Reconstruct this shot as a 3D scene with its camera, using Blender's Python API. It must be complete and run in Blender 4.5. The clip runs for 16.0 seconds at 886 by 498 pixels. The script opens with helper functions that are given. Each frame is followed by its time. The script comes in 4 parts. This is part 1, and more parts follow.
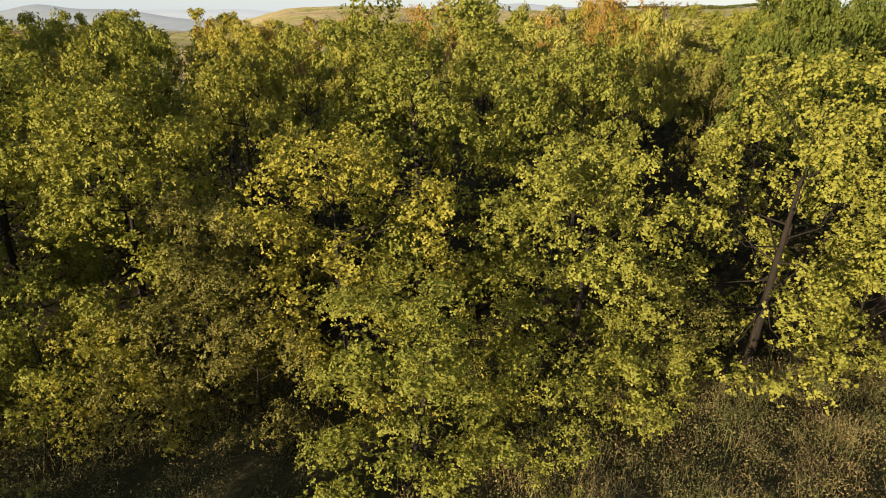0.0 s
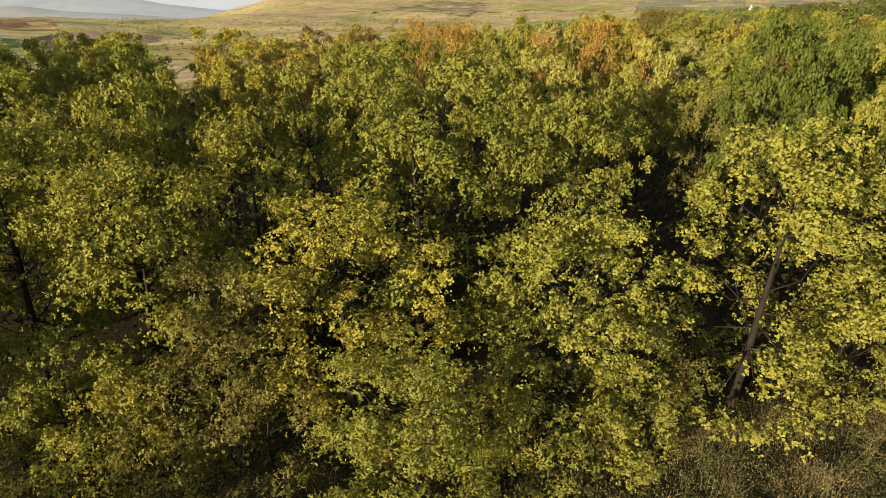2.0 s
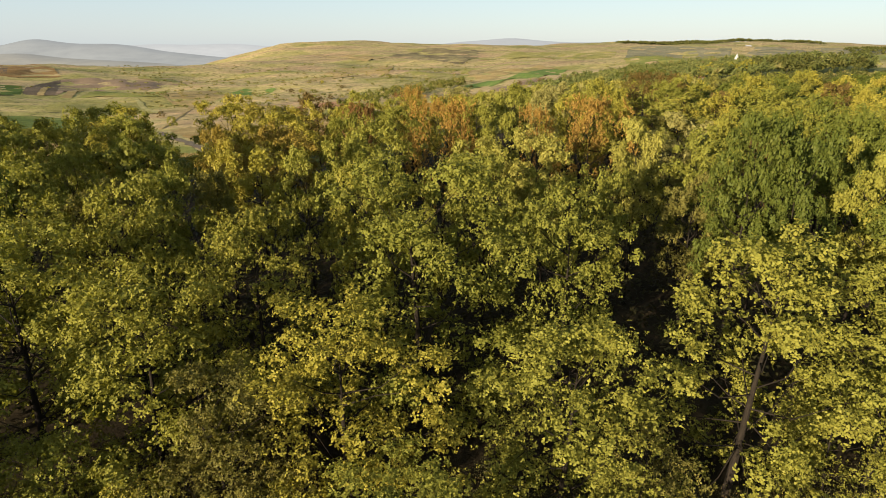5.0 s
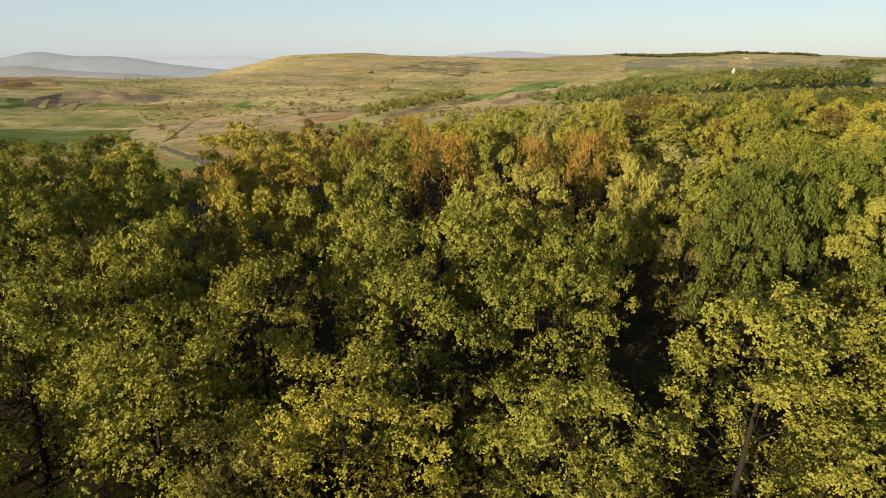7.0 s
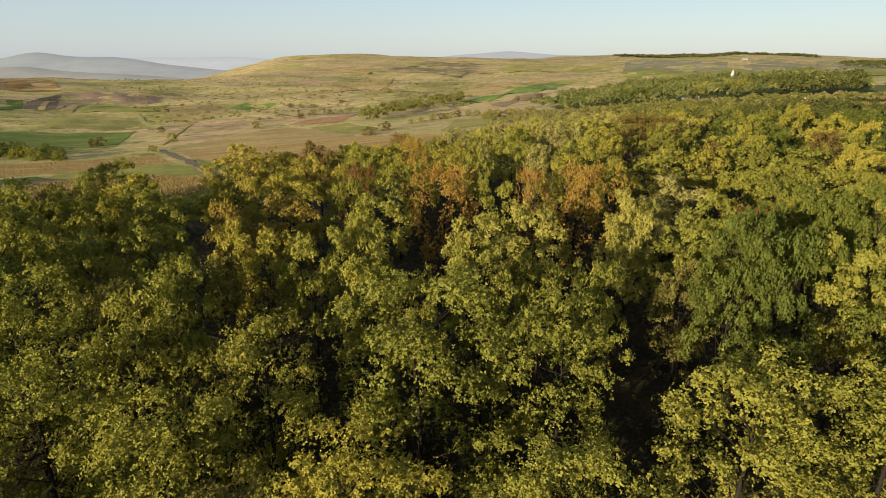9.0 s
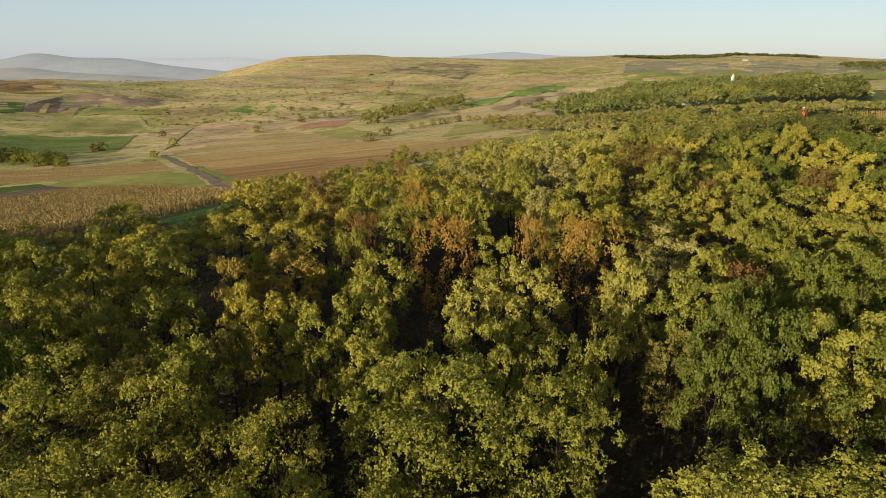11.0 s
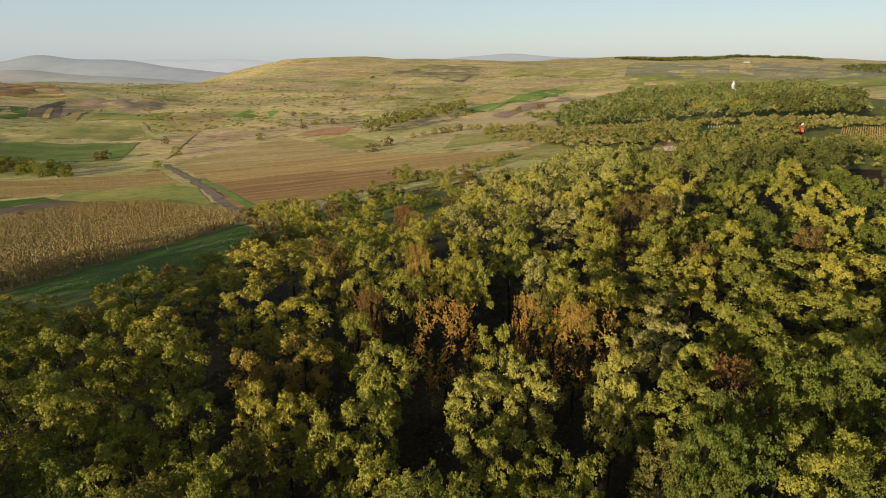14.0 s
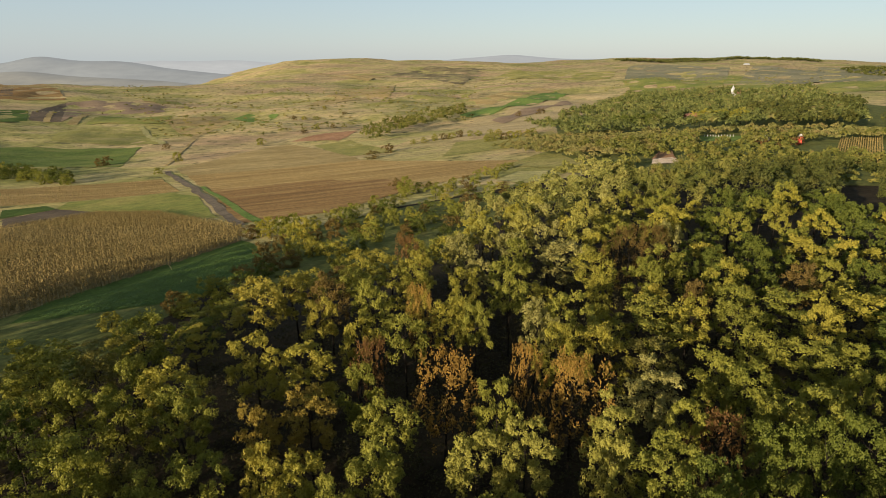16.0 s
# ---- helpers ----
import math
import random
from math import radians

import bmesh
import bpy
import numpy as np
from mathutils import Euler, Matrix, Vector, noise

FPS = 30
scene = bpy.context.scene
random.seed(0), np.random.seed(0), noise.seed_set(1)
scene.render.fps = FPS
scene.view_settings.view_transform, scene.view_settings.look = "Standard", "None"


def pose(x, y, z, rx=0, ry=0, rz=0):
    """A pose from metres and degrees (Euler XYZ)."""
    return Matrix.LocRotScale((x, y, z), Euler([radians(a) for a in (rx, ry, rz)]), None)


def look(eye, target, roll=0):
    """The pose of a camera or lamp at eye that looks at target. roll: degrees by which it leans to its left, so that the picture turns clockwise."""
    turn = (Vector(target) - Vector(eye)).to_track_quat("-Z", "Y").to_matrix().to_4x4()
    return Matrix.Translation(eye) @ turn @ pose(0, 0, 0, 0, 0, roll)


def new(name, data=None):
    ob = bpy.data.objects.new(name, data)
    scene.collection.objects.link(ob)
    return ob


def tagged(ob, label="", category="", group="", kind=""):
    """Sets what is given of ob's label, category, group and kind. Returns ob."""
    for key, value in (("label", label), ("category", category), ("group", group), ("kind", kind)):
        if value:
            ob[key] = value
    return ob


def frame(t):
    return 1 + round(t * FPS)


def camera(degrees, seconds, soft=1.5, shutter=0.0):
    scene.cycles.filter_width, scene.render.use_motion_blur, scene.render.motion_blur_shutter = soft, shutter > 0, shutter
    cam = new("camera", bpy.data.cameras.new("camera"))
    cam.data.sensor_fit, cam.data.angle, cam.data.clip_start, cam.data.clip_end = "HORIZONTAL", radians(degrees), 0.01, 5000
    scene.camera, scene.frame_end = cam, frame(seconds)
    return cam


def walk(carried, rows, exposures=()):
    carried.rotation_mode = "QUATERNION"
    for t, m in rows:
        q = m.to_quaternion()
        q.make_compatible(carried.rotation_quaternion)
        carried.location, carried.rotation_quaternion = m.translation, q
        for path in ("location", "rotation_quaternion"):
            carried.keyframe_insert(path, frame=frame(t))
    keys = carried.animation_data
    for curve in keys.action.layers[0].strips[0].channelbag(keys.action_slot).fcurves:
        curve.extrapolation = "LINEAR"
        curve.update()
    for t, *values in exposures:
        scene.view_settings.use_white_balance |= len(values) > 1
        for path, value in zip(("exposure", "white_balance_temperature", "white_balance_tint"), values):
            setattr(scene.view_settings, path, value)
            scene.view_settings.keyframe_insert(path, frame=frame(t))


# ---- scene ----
# ---- camera: a drone that climbs straight up, looking slightly down ----
cam = camera(74.7, 16.0, soft=0.95)
# seconds, x, height, yaw, pitch
CLIMB = [
    (0.0, 0.420, 10.96, 0.90, -22.27),
    (0.5, 0.410, 11.47, 0.85, -22.88),
    (1.0, 0.400, 12.06, 0.81, -23.23),
    (1.5, 0.390, 12.61, 0.73, -23.39),
    (2.0, 0.380, 13.12, 0.70, -23.40),
    (2.5, 0.370, 13.59, 0.67, -23.38),
    (3.0, 0.360, 13.98, 0.56, -23.14),
    (3.5, 0.350, 14.31, 0.51, -22.24),
    (4.0, 0.340, 14.61, 0.39, -21.06),
    (6.5, 0.290, 16.25, 0.20, -18.34),
    (7.0, 0.280, 16.75, 0.18, -18.27),
    (7.5, 0.270, 17.28, 0.15, -18.25),
    (8.0, 0.260, 17.80, 0.13, -18.25),
    (10.5, 0.210, 21.87, 0.12, -18.25),
    (11.0, 0.200, 23.02, 0.17, -18.24),
    (11.5, 0.190, 24.19, 0.17, -18.23),
    (12.0, 0.180, 25.30, 0.20, -18.22),
    (12.5, 0.170, 26.42, 0.24, -18.22),
    (13.0, 0.160, 27.57, 0.26, -18.22),
    (13.5, 0.150, 28.72, 0.28, -18.21),
    (14.0, 0.140, 29.86, 0.30, -18.20),
    (14.5, 0.130, 31.01, 0.31, -18.20),
    (15.0, 0.120, 32.14, 0.31, -18.20),
    (15.5, 0.110, 33.22, 0.33, -18.17),
    (16.0, 0.100, 34.29, 0.32, -18.13),
]
walk(cam, [(t, pose(x, 0.02, z, 90 + pitch, -0.15, yaw)) for t, x, z, yaw, pitch in CLIMB],
     exposures=[(0.0, 1.72), (3.5, 1.70), (6.5, 1.52), (10.5, 1.4), (16.0, 1.3)])

# ---- light: low warm sun from behind on one side, hazy sky ----
SUN_AZ, SUN_EL = radians(-140), radians(10.5)   # azimuth from +y, clockwise
world = bpy.data.worlds.new("sky")
scene.world = world
world.use_nodes = True
wn = world.node_tree.nodes
sky = wn.new("ShaderNodeTexSky")
sky.sky_type, sky.sun_disc = "NISHITA", False
sky.sun_elevation, sky.sun_rotation = SUN_EL, SUN_AZ % (2 * math.pi)
sky.air_density, sky.dust_density, sky.ozone_density, sky.altitude = 1.0, 0.5, 1.5, 300
haze = wn.new("ShaderNodeMix")   # thin even haze over the whole sky
haze.data_type = "RGBA"
haze.inputs[0].default_value, haze.inputs[7].default_value = 0.62, (4.35, 5.2, 6.05, 1)
world.node_tree.links.new(sky.outputs[0], haze.inputs[6])
world.node_tree.links.new(haze.outputs[2], wn["Background"].inputs[0])
wn["Background"].inputs[1].default_value = 0.051
sun = new("sun", bpy.data.lights.new("sun", "SUN"))
sun.data.energy, sun.data.angle, sun.data.color = 5.6, radians(0.6), (1.0, 0.84, 0.62)
to_sun = Vector((math.sin(SUN_AZ) * math.cos(SUN_EL), math.cos(SUN_AZ) * math.cos(SUN_EL), math.sin(SUN_EL)))
sun.matrix_world = look(to_sun * 50, (0, 0, 0))

# ---- materials ----
def nodes(name, rough=0.8):
    m = bpy.data.materials.new(name)
    m.use_nodes = True
    nt = m.node_tree
    b = nt.nodes["Principled BSDF"]
    b.inputs["Roughness"].default_value = rough
    b.inputs["Specular IOR Level"].default_value = 0.25
    return m, nt, b


def ramp(nt, fac, stops):
    r = nt.nodes.new("ShaderNodeValToRGB")
    el = r.color_ramp.elements
    while len(el) < len(stops):
        el.new(0.5)
    for e, (p, c) in zip(el, stops):
        e.position, e.color = p, (*c, 1)
    nt.links.new(fac, r.inputs[0])
    return r.outputs[0]


def noise_tex(nt, scale, detail=5, rough=0.6, coord="Object", stretch=None, turn=0.0):
    tc = nt.nodes.new("ShaderNodeTexCoord")
    n = nt.nodes.new("ShaderNodeTexNoise")
    n.inputs["Scale"].default_value, n.inputs["Detail"].default_value, n.inputs["Roughness"].default_value = scale, detail, rough
    v = tc.outputs[coord]
    if stretch:
        mp = nt.nodes.new("ShaderNodeMapping")
        mp.inputs["Scale"].default_value = stretch
        mp.inputs["Rotation"].default_value = (0, 0, turn)
        nt.links.new(v, mp.inputs[0])
        v = mp.outputs[0]
    nt.links.new(v, n.inputs["Vector"])
    return n.outputs["Fac"]


def mix(nt, a, b, fac, mode="MIX"):
    n = nt.nodes.new("ShaderNodeMix")
    n.data_type, n.blend_type = "RGBA", mode
    for sock, val in ((n.inputs[6], a), (n.inputs[7], b), (n.inputs[0], fac)):
        if isinstance(val, (tuple, list)):
            sock.default_value = (*val, 1)
        elif isinstance(val, (int, float)):
            sock.default_value = val
        else:
            nt.links.new(val, sock)
    return n.outputs[2]


def bump(nt, b, height, strength, dist):
    n = nt.nodes.new("ShaderNodeBump")
    n.inputs["Strength"].default_value, n.inputs["Distance"].default_value = strength, dist
    nt.links.new(height, n.inputs["Height"])
    nt.links.new(n.outputs[0], b.inputs["Normal"])


def leaf_material(name, tree_stops, leaf_stops, share=0.40, through_light=0.38, by_place=0.0):
    """Leaves: one colour ramp picked per tree, one per leaf, part of the light let through."""
    fr, fg, fb = (1.16, 1.14, 1.5) if by_place else (1.25, 1.155, 1.10)
    tree_stops, leaf_stops = ([(p, (r * fr, g * fg, k * fb)) for p, (r, g, k) in stops] for stops in (tree_stops, leaf_stops))
    m, nt, b = nodes(name, 0.55)
    b.inputs["Specular IOR Level"].default_value = 0.07
    oi = nt.nodes.new("ShaderNodeObjectInfo")
    ge = nt.nodes.new("ShaderNodeNewGeometry")
    pick = oi.outputs["Random"]
    if by_place:
        pick = ramp(nt, noise_tex(nt, by_place, 2, 0.5), [(0.32, (0, 0, 0)), (0.68, (1, 1, 1))])
    c1 = ramp(nt, pick, tree_stops)
    patch = noise_tex(nt, 0.55, 3, 0.6)
    ad = nt.nodes.new("ShaderNodeMath")
    ad.operation = "MULTIPLY_ADD"
    ad.inputs[1].default_value, ad.inputs[2].default_value = 0.55, -0.05
    nt.links.new(ge.outputs["Random Per Island"], ad.inputs[0])
    ad2 = nt.nodes.new("ShaderNodeMath")
    ad2.operation = "ADD"
    nt.links.new(ad.outputs[0], ad2.inputs[0])
    sc = nt.nodes.new("ShaderNodeMath")
    sc.operation = "MULTIPLY"
    sc.inputs[1].default_value = 0.5
    nt.links.new(patch, sc.inputs[0])
    nt.links.new(sc.outputs[0], ad2.inputs[1])
    c2 = ramp(nt, ad2.outputs[0], leaf_stops)
    c = mix(nt, c1, c2, share)
    nt.links.new(c, b.inputs["Base Color"])
    tr = nt.nodes.new("ShaderNodeBsdfTranslucent")
    nt.links.new(mix(nt, c, (1.0, 1.0, 0.55), 1.0, "MULTIPLY"), tr.inputs[0])
    ms = nt.nodes.new("ShaderNodeMixShader")
    ms.inputs[0].default_value = through_light
    nt.links.new(b.outputs[0], ms.inputs[1])
    nt.links.new(tr.outputs[0], ms.inputs[2])
    nt.links.new(ms.outputs[0], nt.nodes["Material Output"].inputs[0])
    return m


OAK_LEAF = [(0.0, (0.066, 0.078, 0.015)), (0.35, (0.164, 0.156, 0.025)), (0.65, (0.220, 0.195, 0.034)), (0.90, (0.255, 0.192, 0.040)), (1.0, (0.255, 0.125, 0.037))]
M_OAK = leaf_material("oak_leaves", [(0.0, (0.102, 0.117, 0.022)), (0.4, (0.163, 0.160, 0.024)), (0.75, (0.190, 0.180, 0.029)), (1.0, (0.215, 0.190, 0.034))], OAK_LEAF)
M_GREEN = leaf_material("green_leaves", [(0.0, (0.098, 0.112, 0.021)), (1.0, (0.150, 0.153, 0.027))], [(0.0, (0.059, 0.073, 0.013)), (0.6, (0.157, 0.158, 0.025)), (1.0, (0.233, 0.211, 0.041))])
M_YELLOW = leaf_material("yellowing_leaves", [(0.0, (0.124, 0.136, 0.024)), (1.0, (0.152, 0.157, 0.028))], [(0.0, (0.072, 0.086, 0.016)), (0.5, (0.160, 0.164, 0.029)), (1.0, (0.240, 0.205, 0.041))])
M_GOLD = leaf_material("golden_leaves", [(0.0, (0.150, 0.122, 0.024)), (1.0, (0.180, 0.140, 0.028))], [(0.0, (0.08, 0.07, 0.016)), (0.5, (0.165, 0.128, 0.026)), (1.0, (0.235, 0.155, 0.032))])
M_ORANGE = leaf_material("orange_leaves", [(0.0, (0.205, 0.138, 0.034)), (1.0, (0.235, 0.146, 0.038))], [(0.0, (0.110, 0.095, 0.022)), (0.5, (0.205, 0.148, 0.032)), (1.0, (0.280, 0.142, 0.042))])
M_RED = leaf_material("red_brown_leaves", [(0.0, (0.117, 0.068, 0.026)), (1.0, (0.133, 0.076, 0.028))], [(0.0, (0.062, 0.045, 0.013)), (0.5, (0.125, 0.076, 0.028)), (1.0, (0.187, 0.098, 0.038))])
M_BROWN = leaf_material("brown_leaves", [(0.0, (0.085, 0.060, 0.018)), (1.0, (0.10, 0.075, 0.022))], [(0.0, (0.05, 0.04, 0.014)), (0.6, (0.10, 0.075, 0.022)), (1.0, (0.14, 0.10, 0.03))])
M_LIME = leaf_material("lime_leaves", [(0.0, (0.165, 0.170, 0.034)), (1.0, (0.215, 0.205, 0.048))], [(0.0, (0.09, 0.10, 0.022)), (0.5, (0.190, 0.185, 0.040)), (1.0, (0.270, 0.240, 0.065))])
M_PALE = leaf_material("pale_leaves", [(0.0, (0.16, 0.16, 0.05)), (1.0, (0.19, 0.18, 0.06))], [(0.0, (0.08, 0.09, 0.025)), (0.5, (0.17, 0.165, 0.05)), (1.0, (0.25, 0.23, 0.09))])
M_WOOD = leaf_material("wood_leaves", [(0.0, (0.035, 0.050, 0.009)), (0.35, (0.062, 0.072, 0.012)), (0.6, (0.090, 0.089, 0.016)), (0.85, (0.121, 0.108, 0.020)), (1.0, (0.090, 0.064, 0.019))], OAK_LEAF, 0.25, by_place=0.13)
M_FARWOOD = leaf_material("far_wood_leaves", [(0.0, (0.034, 0.054, 0.014)), (0.35, (0.058, 0.076, 0.018)), (0.6, (0.086, 0.098, 0.024)), (0.85, (0.125, 0.125, 0.030)), (1.0, (0.10, 0.08, 0.028))], OAK_LEAF, 0.2, by_place=0.09)
M_DARKWOOD = leaf_material("dark_wood_leaves", [(0.0, (0.020, 0.030, 0.006)), (0.5, (0.035, 0.043, 0.009)), (1.0, (0.055, 0.055, 0.011))], OAK_LEAF, 0.15, by_place=0.13)
M_SCRUB = leaf_material("scrub_leaves", [(0.0, (0.075, 0.085, 0.022)), (0.5, (0.125, 0.115, 0.032)), (1.0, (0.165, 0.125, 0.042))], OAK_LEAF, 0.25, by_place=0.1)
M_PALEWOOD = leaf_material("pale_wood_leaves", [(0.0, (0.13, 0.135, 0.025)), (0.5, (0.18, 0.17, 0.035)), (1.0, (0.215, 0.195, 0.045))], OAK_LEAF, 0.2, by_place=0.13)
# leaf tones near black, standing in for shade between the trunks
M_SHADELEAF = leaf_material("shade_dark_undergrowth", [(0.0, (0.022, 0.024, 0.007)), (1.0, (0.032, 0.030, 0.009))], [(0.0, (0.015, 0.018, 0.005)), (0.6, (0.035, 0.030, 0.009)), (1.0, (0.06, 0.040, 0.013))], by_place=0.2)
# for dark green trees, and for others darkened in place of shade
M_DARK = leaf_material("dark_green_shade_leaves", [(0.0, (0.046, 0.064, 0.013)), (1.0, (0.076, 0.092, 0.016))], [(0.0, (0.030, 0.046, 0.009)), (0.6, (0.074, 0.090, 0.015)), (1.0, (0.127, 0.115, 0.023))])
M_OLIVE = leaf_material("olive_leaves", [(0.0, (0.088, 0.090, 0.022)), (1.0, (0.115, 0.110, 0.027))], [(0.0, (0.050, 0.057, 0.013)), (0.6, (0.106, 0.098, 0.025)), (1.0, (0.188, 0.125, 0.037))])
LEAVES = {"lime": M_LIME, "olive": M_OLIVE, "dark": M_DARK, "oak": M_OAK, "green": M_GREEN, "yellow": M_YELLOW, "gold": M_GOLD, "orange": M_ORANGE, "red": M_RED, "brown": M_BROWN, "pale": M_PALE}


def bark():
    m, nt, b = nodes("bark", 0.9)
    n = noise_tex(nt, 6, 6, 0.7, stretch=(3, 3, 0.5))
    nt.links.new(ramp(nt, n, [(0.3, (0.009, 0.007, 0.005)), (0.6, (0.018, 0.014, 0.010)), (0.8, (0.036, 0.028, 0.020))]), b.inputs["Base Color"])
    b.inputs["Specular IOR Level"].default_value = 0.08
    bump(nt, b, n, 0.8, 0.04)
    return m


M_BARK = bark()


def soil(name, stops, scale, stretch=None, turn=0.0, fine=2.0, bumps=0.3):
    """Ground cover: a broad drift of tones with a finer grain over it."""
    m, nt, b = nodes(name, 0.95)
    b.inputs["Specular IOR Level"].default_value = 0.05
    big = noise_tex(nt, scale, 6, 0.62, stretch=stretch, turn=turn)
    small = noise_tex(nt, fine, 4, 0.7)
    c = ramp(nt, big, stops)
    g = ramp(nt, small, [(0.25, (0.55, 0.55, 0.55)), (0.75, (1.35, 1.35, 1.35))])
    c = mix(nt, c, g, 1.0, "MULTIPLY")
    grain = noise_tex(nt, 0.22, 6, 0.75, stretch=stretch, turn=turn)
    c = mix(nt, c, ramp(nt, grain, [(0.30, (0.6, 0.6, 0.58)), (0.5, (1.0, 1.0, 1.0)), (0.72, (1.35, 1.3, 1.22))]), 1.0, "MULTIPLY")
    nt.links.new(c, b.inputs["Base Color"])
    bump(nt, b, small, bumps, 0.15)
    return m


def meadow_material():
    """Rolling rough pasture: green hollows, straw slopes and brown scrub, in broad and fine patches."""
    m, nt, b = nodes("rough_pasture", 0.95)
    b.inputs["Specular IOR Level"].default_value = 0.05
    big = noise_tex(nt, 0.0045, 8, 0.62, stretch=(0.8, 1.3, 1), turn=0.3)
    c = ramp(nt, big, [(0.30, (0.150, 0.145, 0.042)), (0.42, (0.235, 0.208, 0.075)), (0.50, (0.310, 0.245, 0.122)), (0.60, (0.275, 0.198, 0.112)), (0.74, (0.205, 0.145, 0.090))])
    mid = noise_tex(nt, 0.022, 8, 0.72, stretch=(0.7, 1.15, 1), turn=0.5)
    c = mix(nt, c, ramp(nt, mid, [(0.30, (0.50, 0.53, 0.42)), (0.44, (0.86, 0.90, 0.78)), (0.55, (1.05, 1.02, 1.0)), (0.72, (1.35, 1.22, 1.1))]), 1.0, "MULTIPLY")
    scrub = noise_tex(nt, 0.075, 3, 0.55)
    c = mix(nt, c, (0.05, 0.05, 0.022), ramp(nt, scrub, [(0.60, (0, 0, 0)), (0.66, (0.75, 0.75, 0.75))]))
    fine = noise_tex(nt, 1.2, 4, 0.7)
    c = mix(nt, c, ramp(nt, fine, [(0.25, (0.6, 0.6, 0.6)), (0.75, (1.3, 1.3, 1.3))]), 1.0, "MULTIPLY")
    nt.links.new(c, b.inputs["Base Color"])
    grain = noise_tex(nt, 0.16, 6, 0.75, stretch=(0.6, 1.3, 1), turn=0.9)
    c = mix(nt, c, ramp(nt, grain, [(0.32, (0.45, 0.46, 0.42)), (0.5, (1.0, 1.0, 1.0)), (0.70, (1.45, 1.4, 1.3))]), 1.0, "MULTIPLY")
    nt.links.new(c, b.inputs["Base Color"])
    bump(nt, b, mid, 0.6, 2.0)
    return m


M_MEADOW = meadow_material()
# litter tones pulled towards black to deepen the shade under the oaks
M_SHADEFLOOR = soil("forest_floor", [(0.3, (0.014, 0.011, 0.007)), (0.6, (0.029, 0.022, 0.012)), (0.8, (0.025, 0.024, 0.010))], 0.35, fine=5.0)
M_ROUGH = soil("rough_grass", [(0.3, (0.060, 0.070, 0.018)), (0.6, (0.095, 0.098, 0.028)), (0.8, (0.150, 0.128, 0.044))], 0.12, fine=1.0)
# tan field with haze over the far plateau mixed into its colour
M_HAZEFIELD = soil("haze_greyed_tan_field", [(0.3, (0.112, 0.112, 0.064)), (0.5, (0.150, 0.139, 0.083)), (0.72, (0.203, 0.176, 0.112))], 0.006, stretch=(0.5, 1.6, 1), fine=0.2)
M_WEEDSOIL = soil("weedy_soil", [(0.3, (0.022, 0.020, 0.009)), (0.6, (0.040, 0.034, 0.015)), (0.8, (0.065, 0.050, 0.022))], 0.5, fine=6.0)
M_WHEAT = soil("young_crop", [(0.3, (0.034, 0.058, 0.010)), (0.7, (0.066, 0.094, 0.018))], 0.05, fine=1.5)
M_GRASS = soil("green_meadow", [(0.3, (0.095, 0.118, 0.025)), (0.5, (0.153, 0.157, 0.038)), (0.7, (0.233, 0.197, 0.058))], 0.018)
M_PLOUGH = soil("ploughed_soil", [(0.3, (0.125, 0.070, 0.026)), (0.52, (0.188, 0.112, 0.042)), (0.72, (0.28, 0.190, 0.074))], 0.05, stretch=(0.25, 2.5, 1), turn=radians(-62), fine=0.8)
M_HARVEST = soil("harvested_soil", [(0.3, (0.165, 0.104, 0.038)), (0.5, (0.238, 0.158, 0.058)), (0.7, (0.330, 0.234, 0.092))], 0.05, stretch=(0.2, 3.2, 1), turn=radians(-62), fine=0.8)
M_DARKSOIL = soil("dark_soil", [(0.3, (0.07, 0.052, 0.035)), (0.7, (0.12, 0.088, 0.056))], 0.05)
M_STUBBLE = soil("straw_stubble", [(0.3, (0.178, 0.128, 0.050)), (0.55, (0.258, 0.190, 0.080)), (0.78, (0.338, 0.252, 0.115))], 0.04, stretch=(0.4, 2.0, 1), turn=radians(-62), fine=0.9)
M_CORNSOIL = soil("maize_stubble", [(0.3, (0.09, 0.07, 0.03)), (0.55, (0.13, 0.10, 0.042)), (0.78, (0.17, 0.13, 0.06))], 0.04, stretch=(0.4, 2.0, 1), turn=radians(-62), fine=0.9)
M_CLOVER = soil("bright_crop", [(0.3, (0.070, 0.115, 0.022)), (0.7, (0.12, 0.155, 0.038))], 0.03, fine=1.0)
M_OLIVE_FIELD = soil("olive_pasture", [(0.3, (0.122, 0.122, 0.032)), (0.5, (0.185, 0.168, 0.050)), (0.72, (0.255, 0.208, 0.080))], 0.02, stretch=(0.7, 1.3, 1), turn=0.4, fine=0.6)
M_VALLEY = soil("valley_grass", [(0.3, (0.060, 0.088, 0.018)), (0.5, (0.092, 0.115, 0.026)), (0.72, (0.165, 0.155, 0.048))], 0.03, stretch=(0.5, 1.6, 1), fine=0.6)
M_BROWNSOIL = soil("purple_brown_soil", [(0.3, (0.14, 0.095, 0.060)), (0.7, (0.215, 0.155, 0.100))], 0.03, stretch=(0.5, 1.6, 1), fine=0.5)
M_TANFIELD = soil("tan_stubble", [(0.3, (0.215, 0.165, 0.078)), (0.5, (0.285, 0.220, 0.110)), (0.72, (0.345, 0.270, 0.145))], 0.02, stretch=(0.4, 2.2, 1), turn=radians(35), fine=0.6)
M_HEATH = soil("scrubby_heath", [(0.3, (0.075, 0.060, 0.035)), (0.5, (0.13, 0.105, 0.055)), (0.7, (0.21, 0.18, 0.085))], 0.02, fine=0.5)
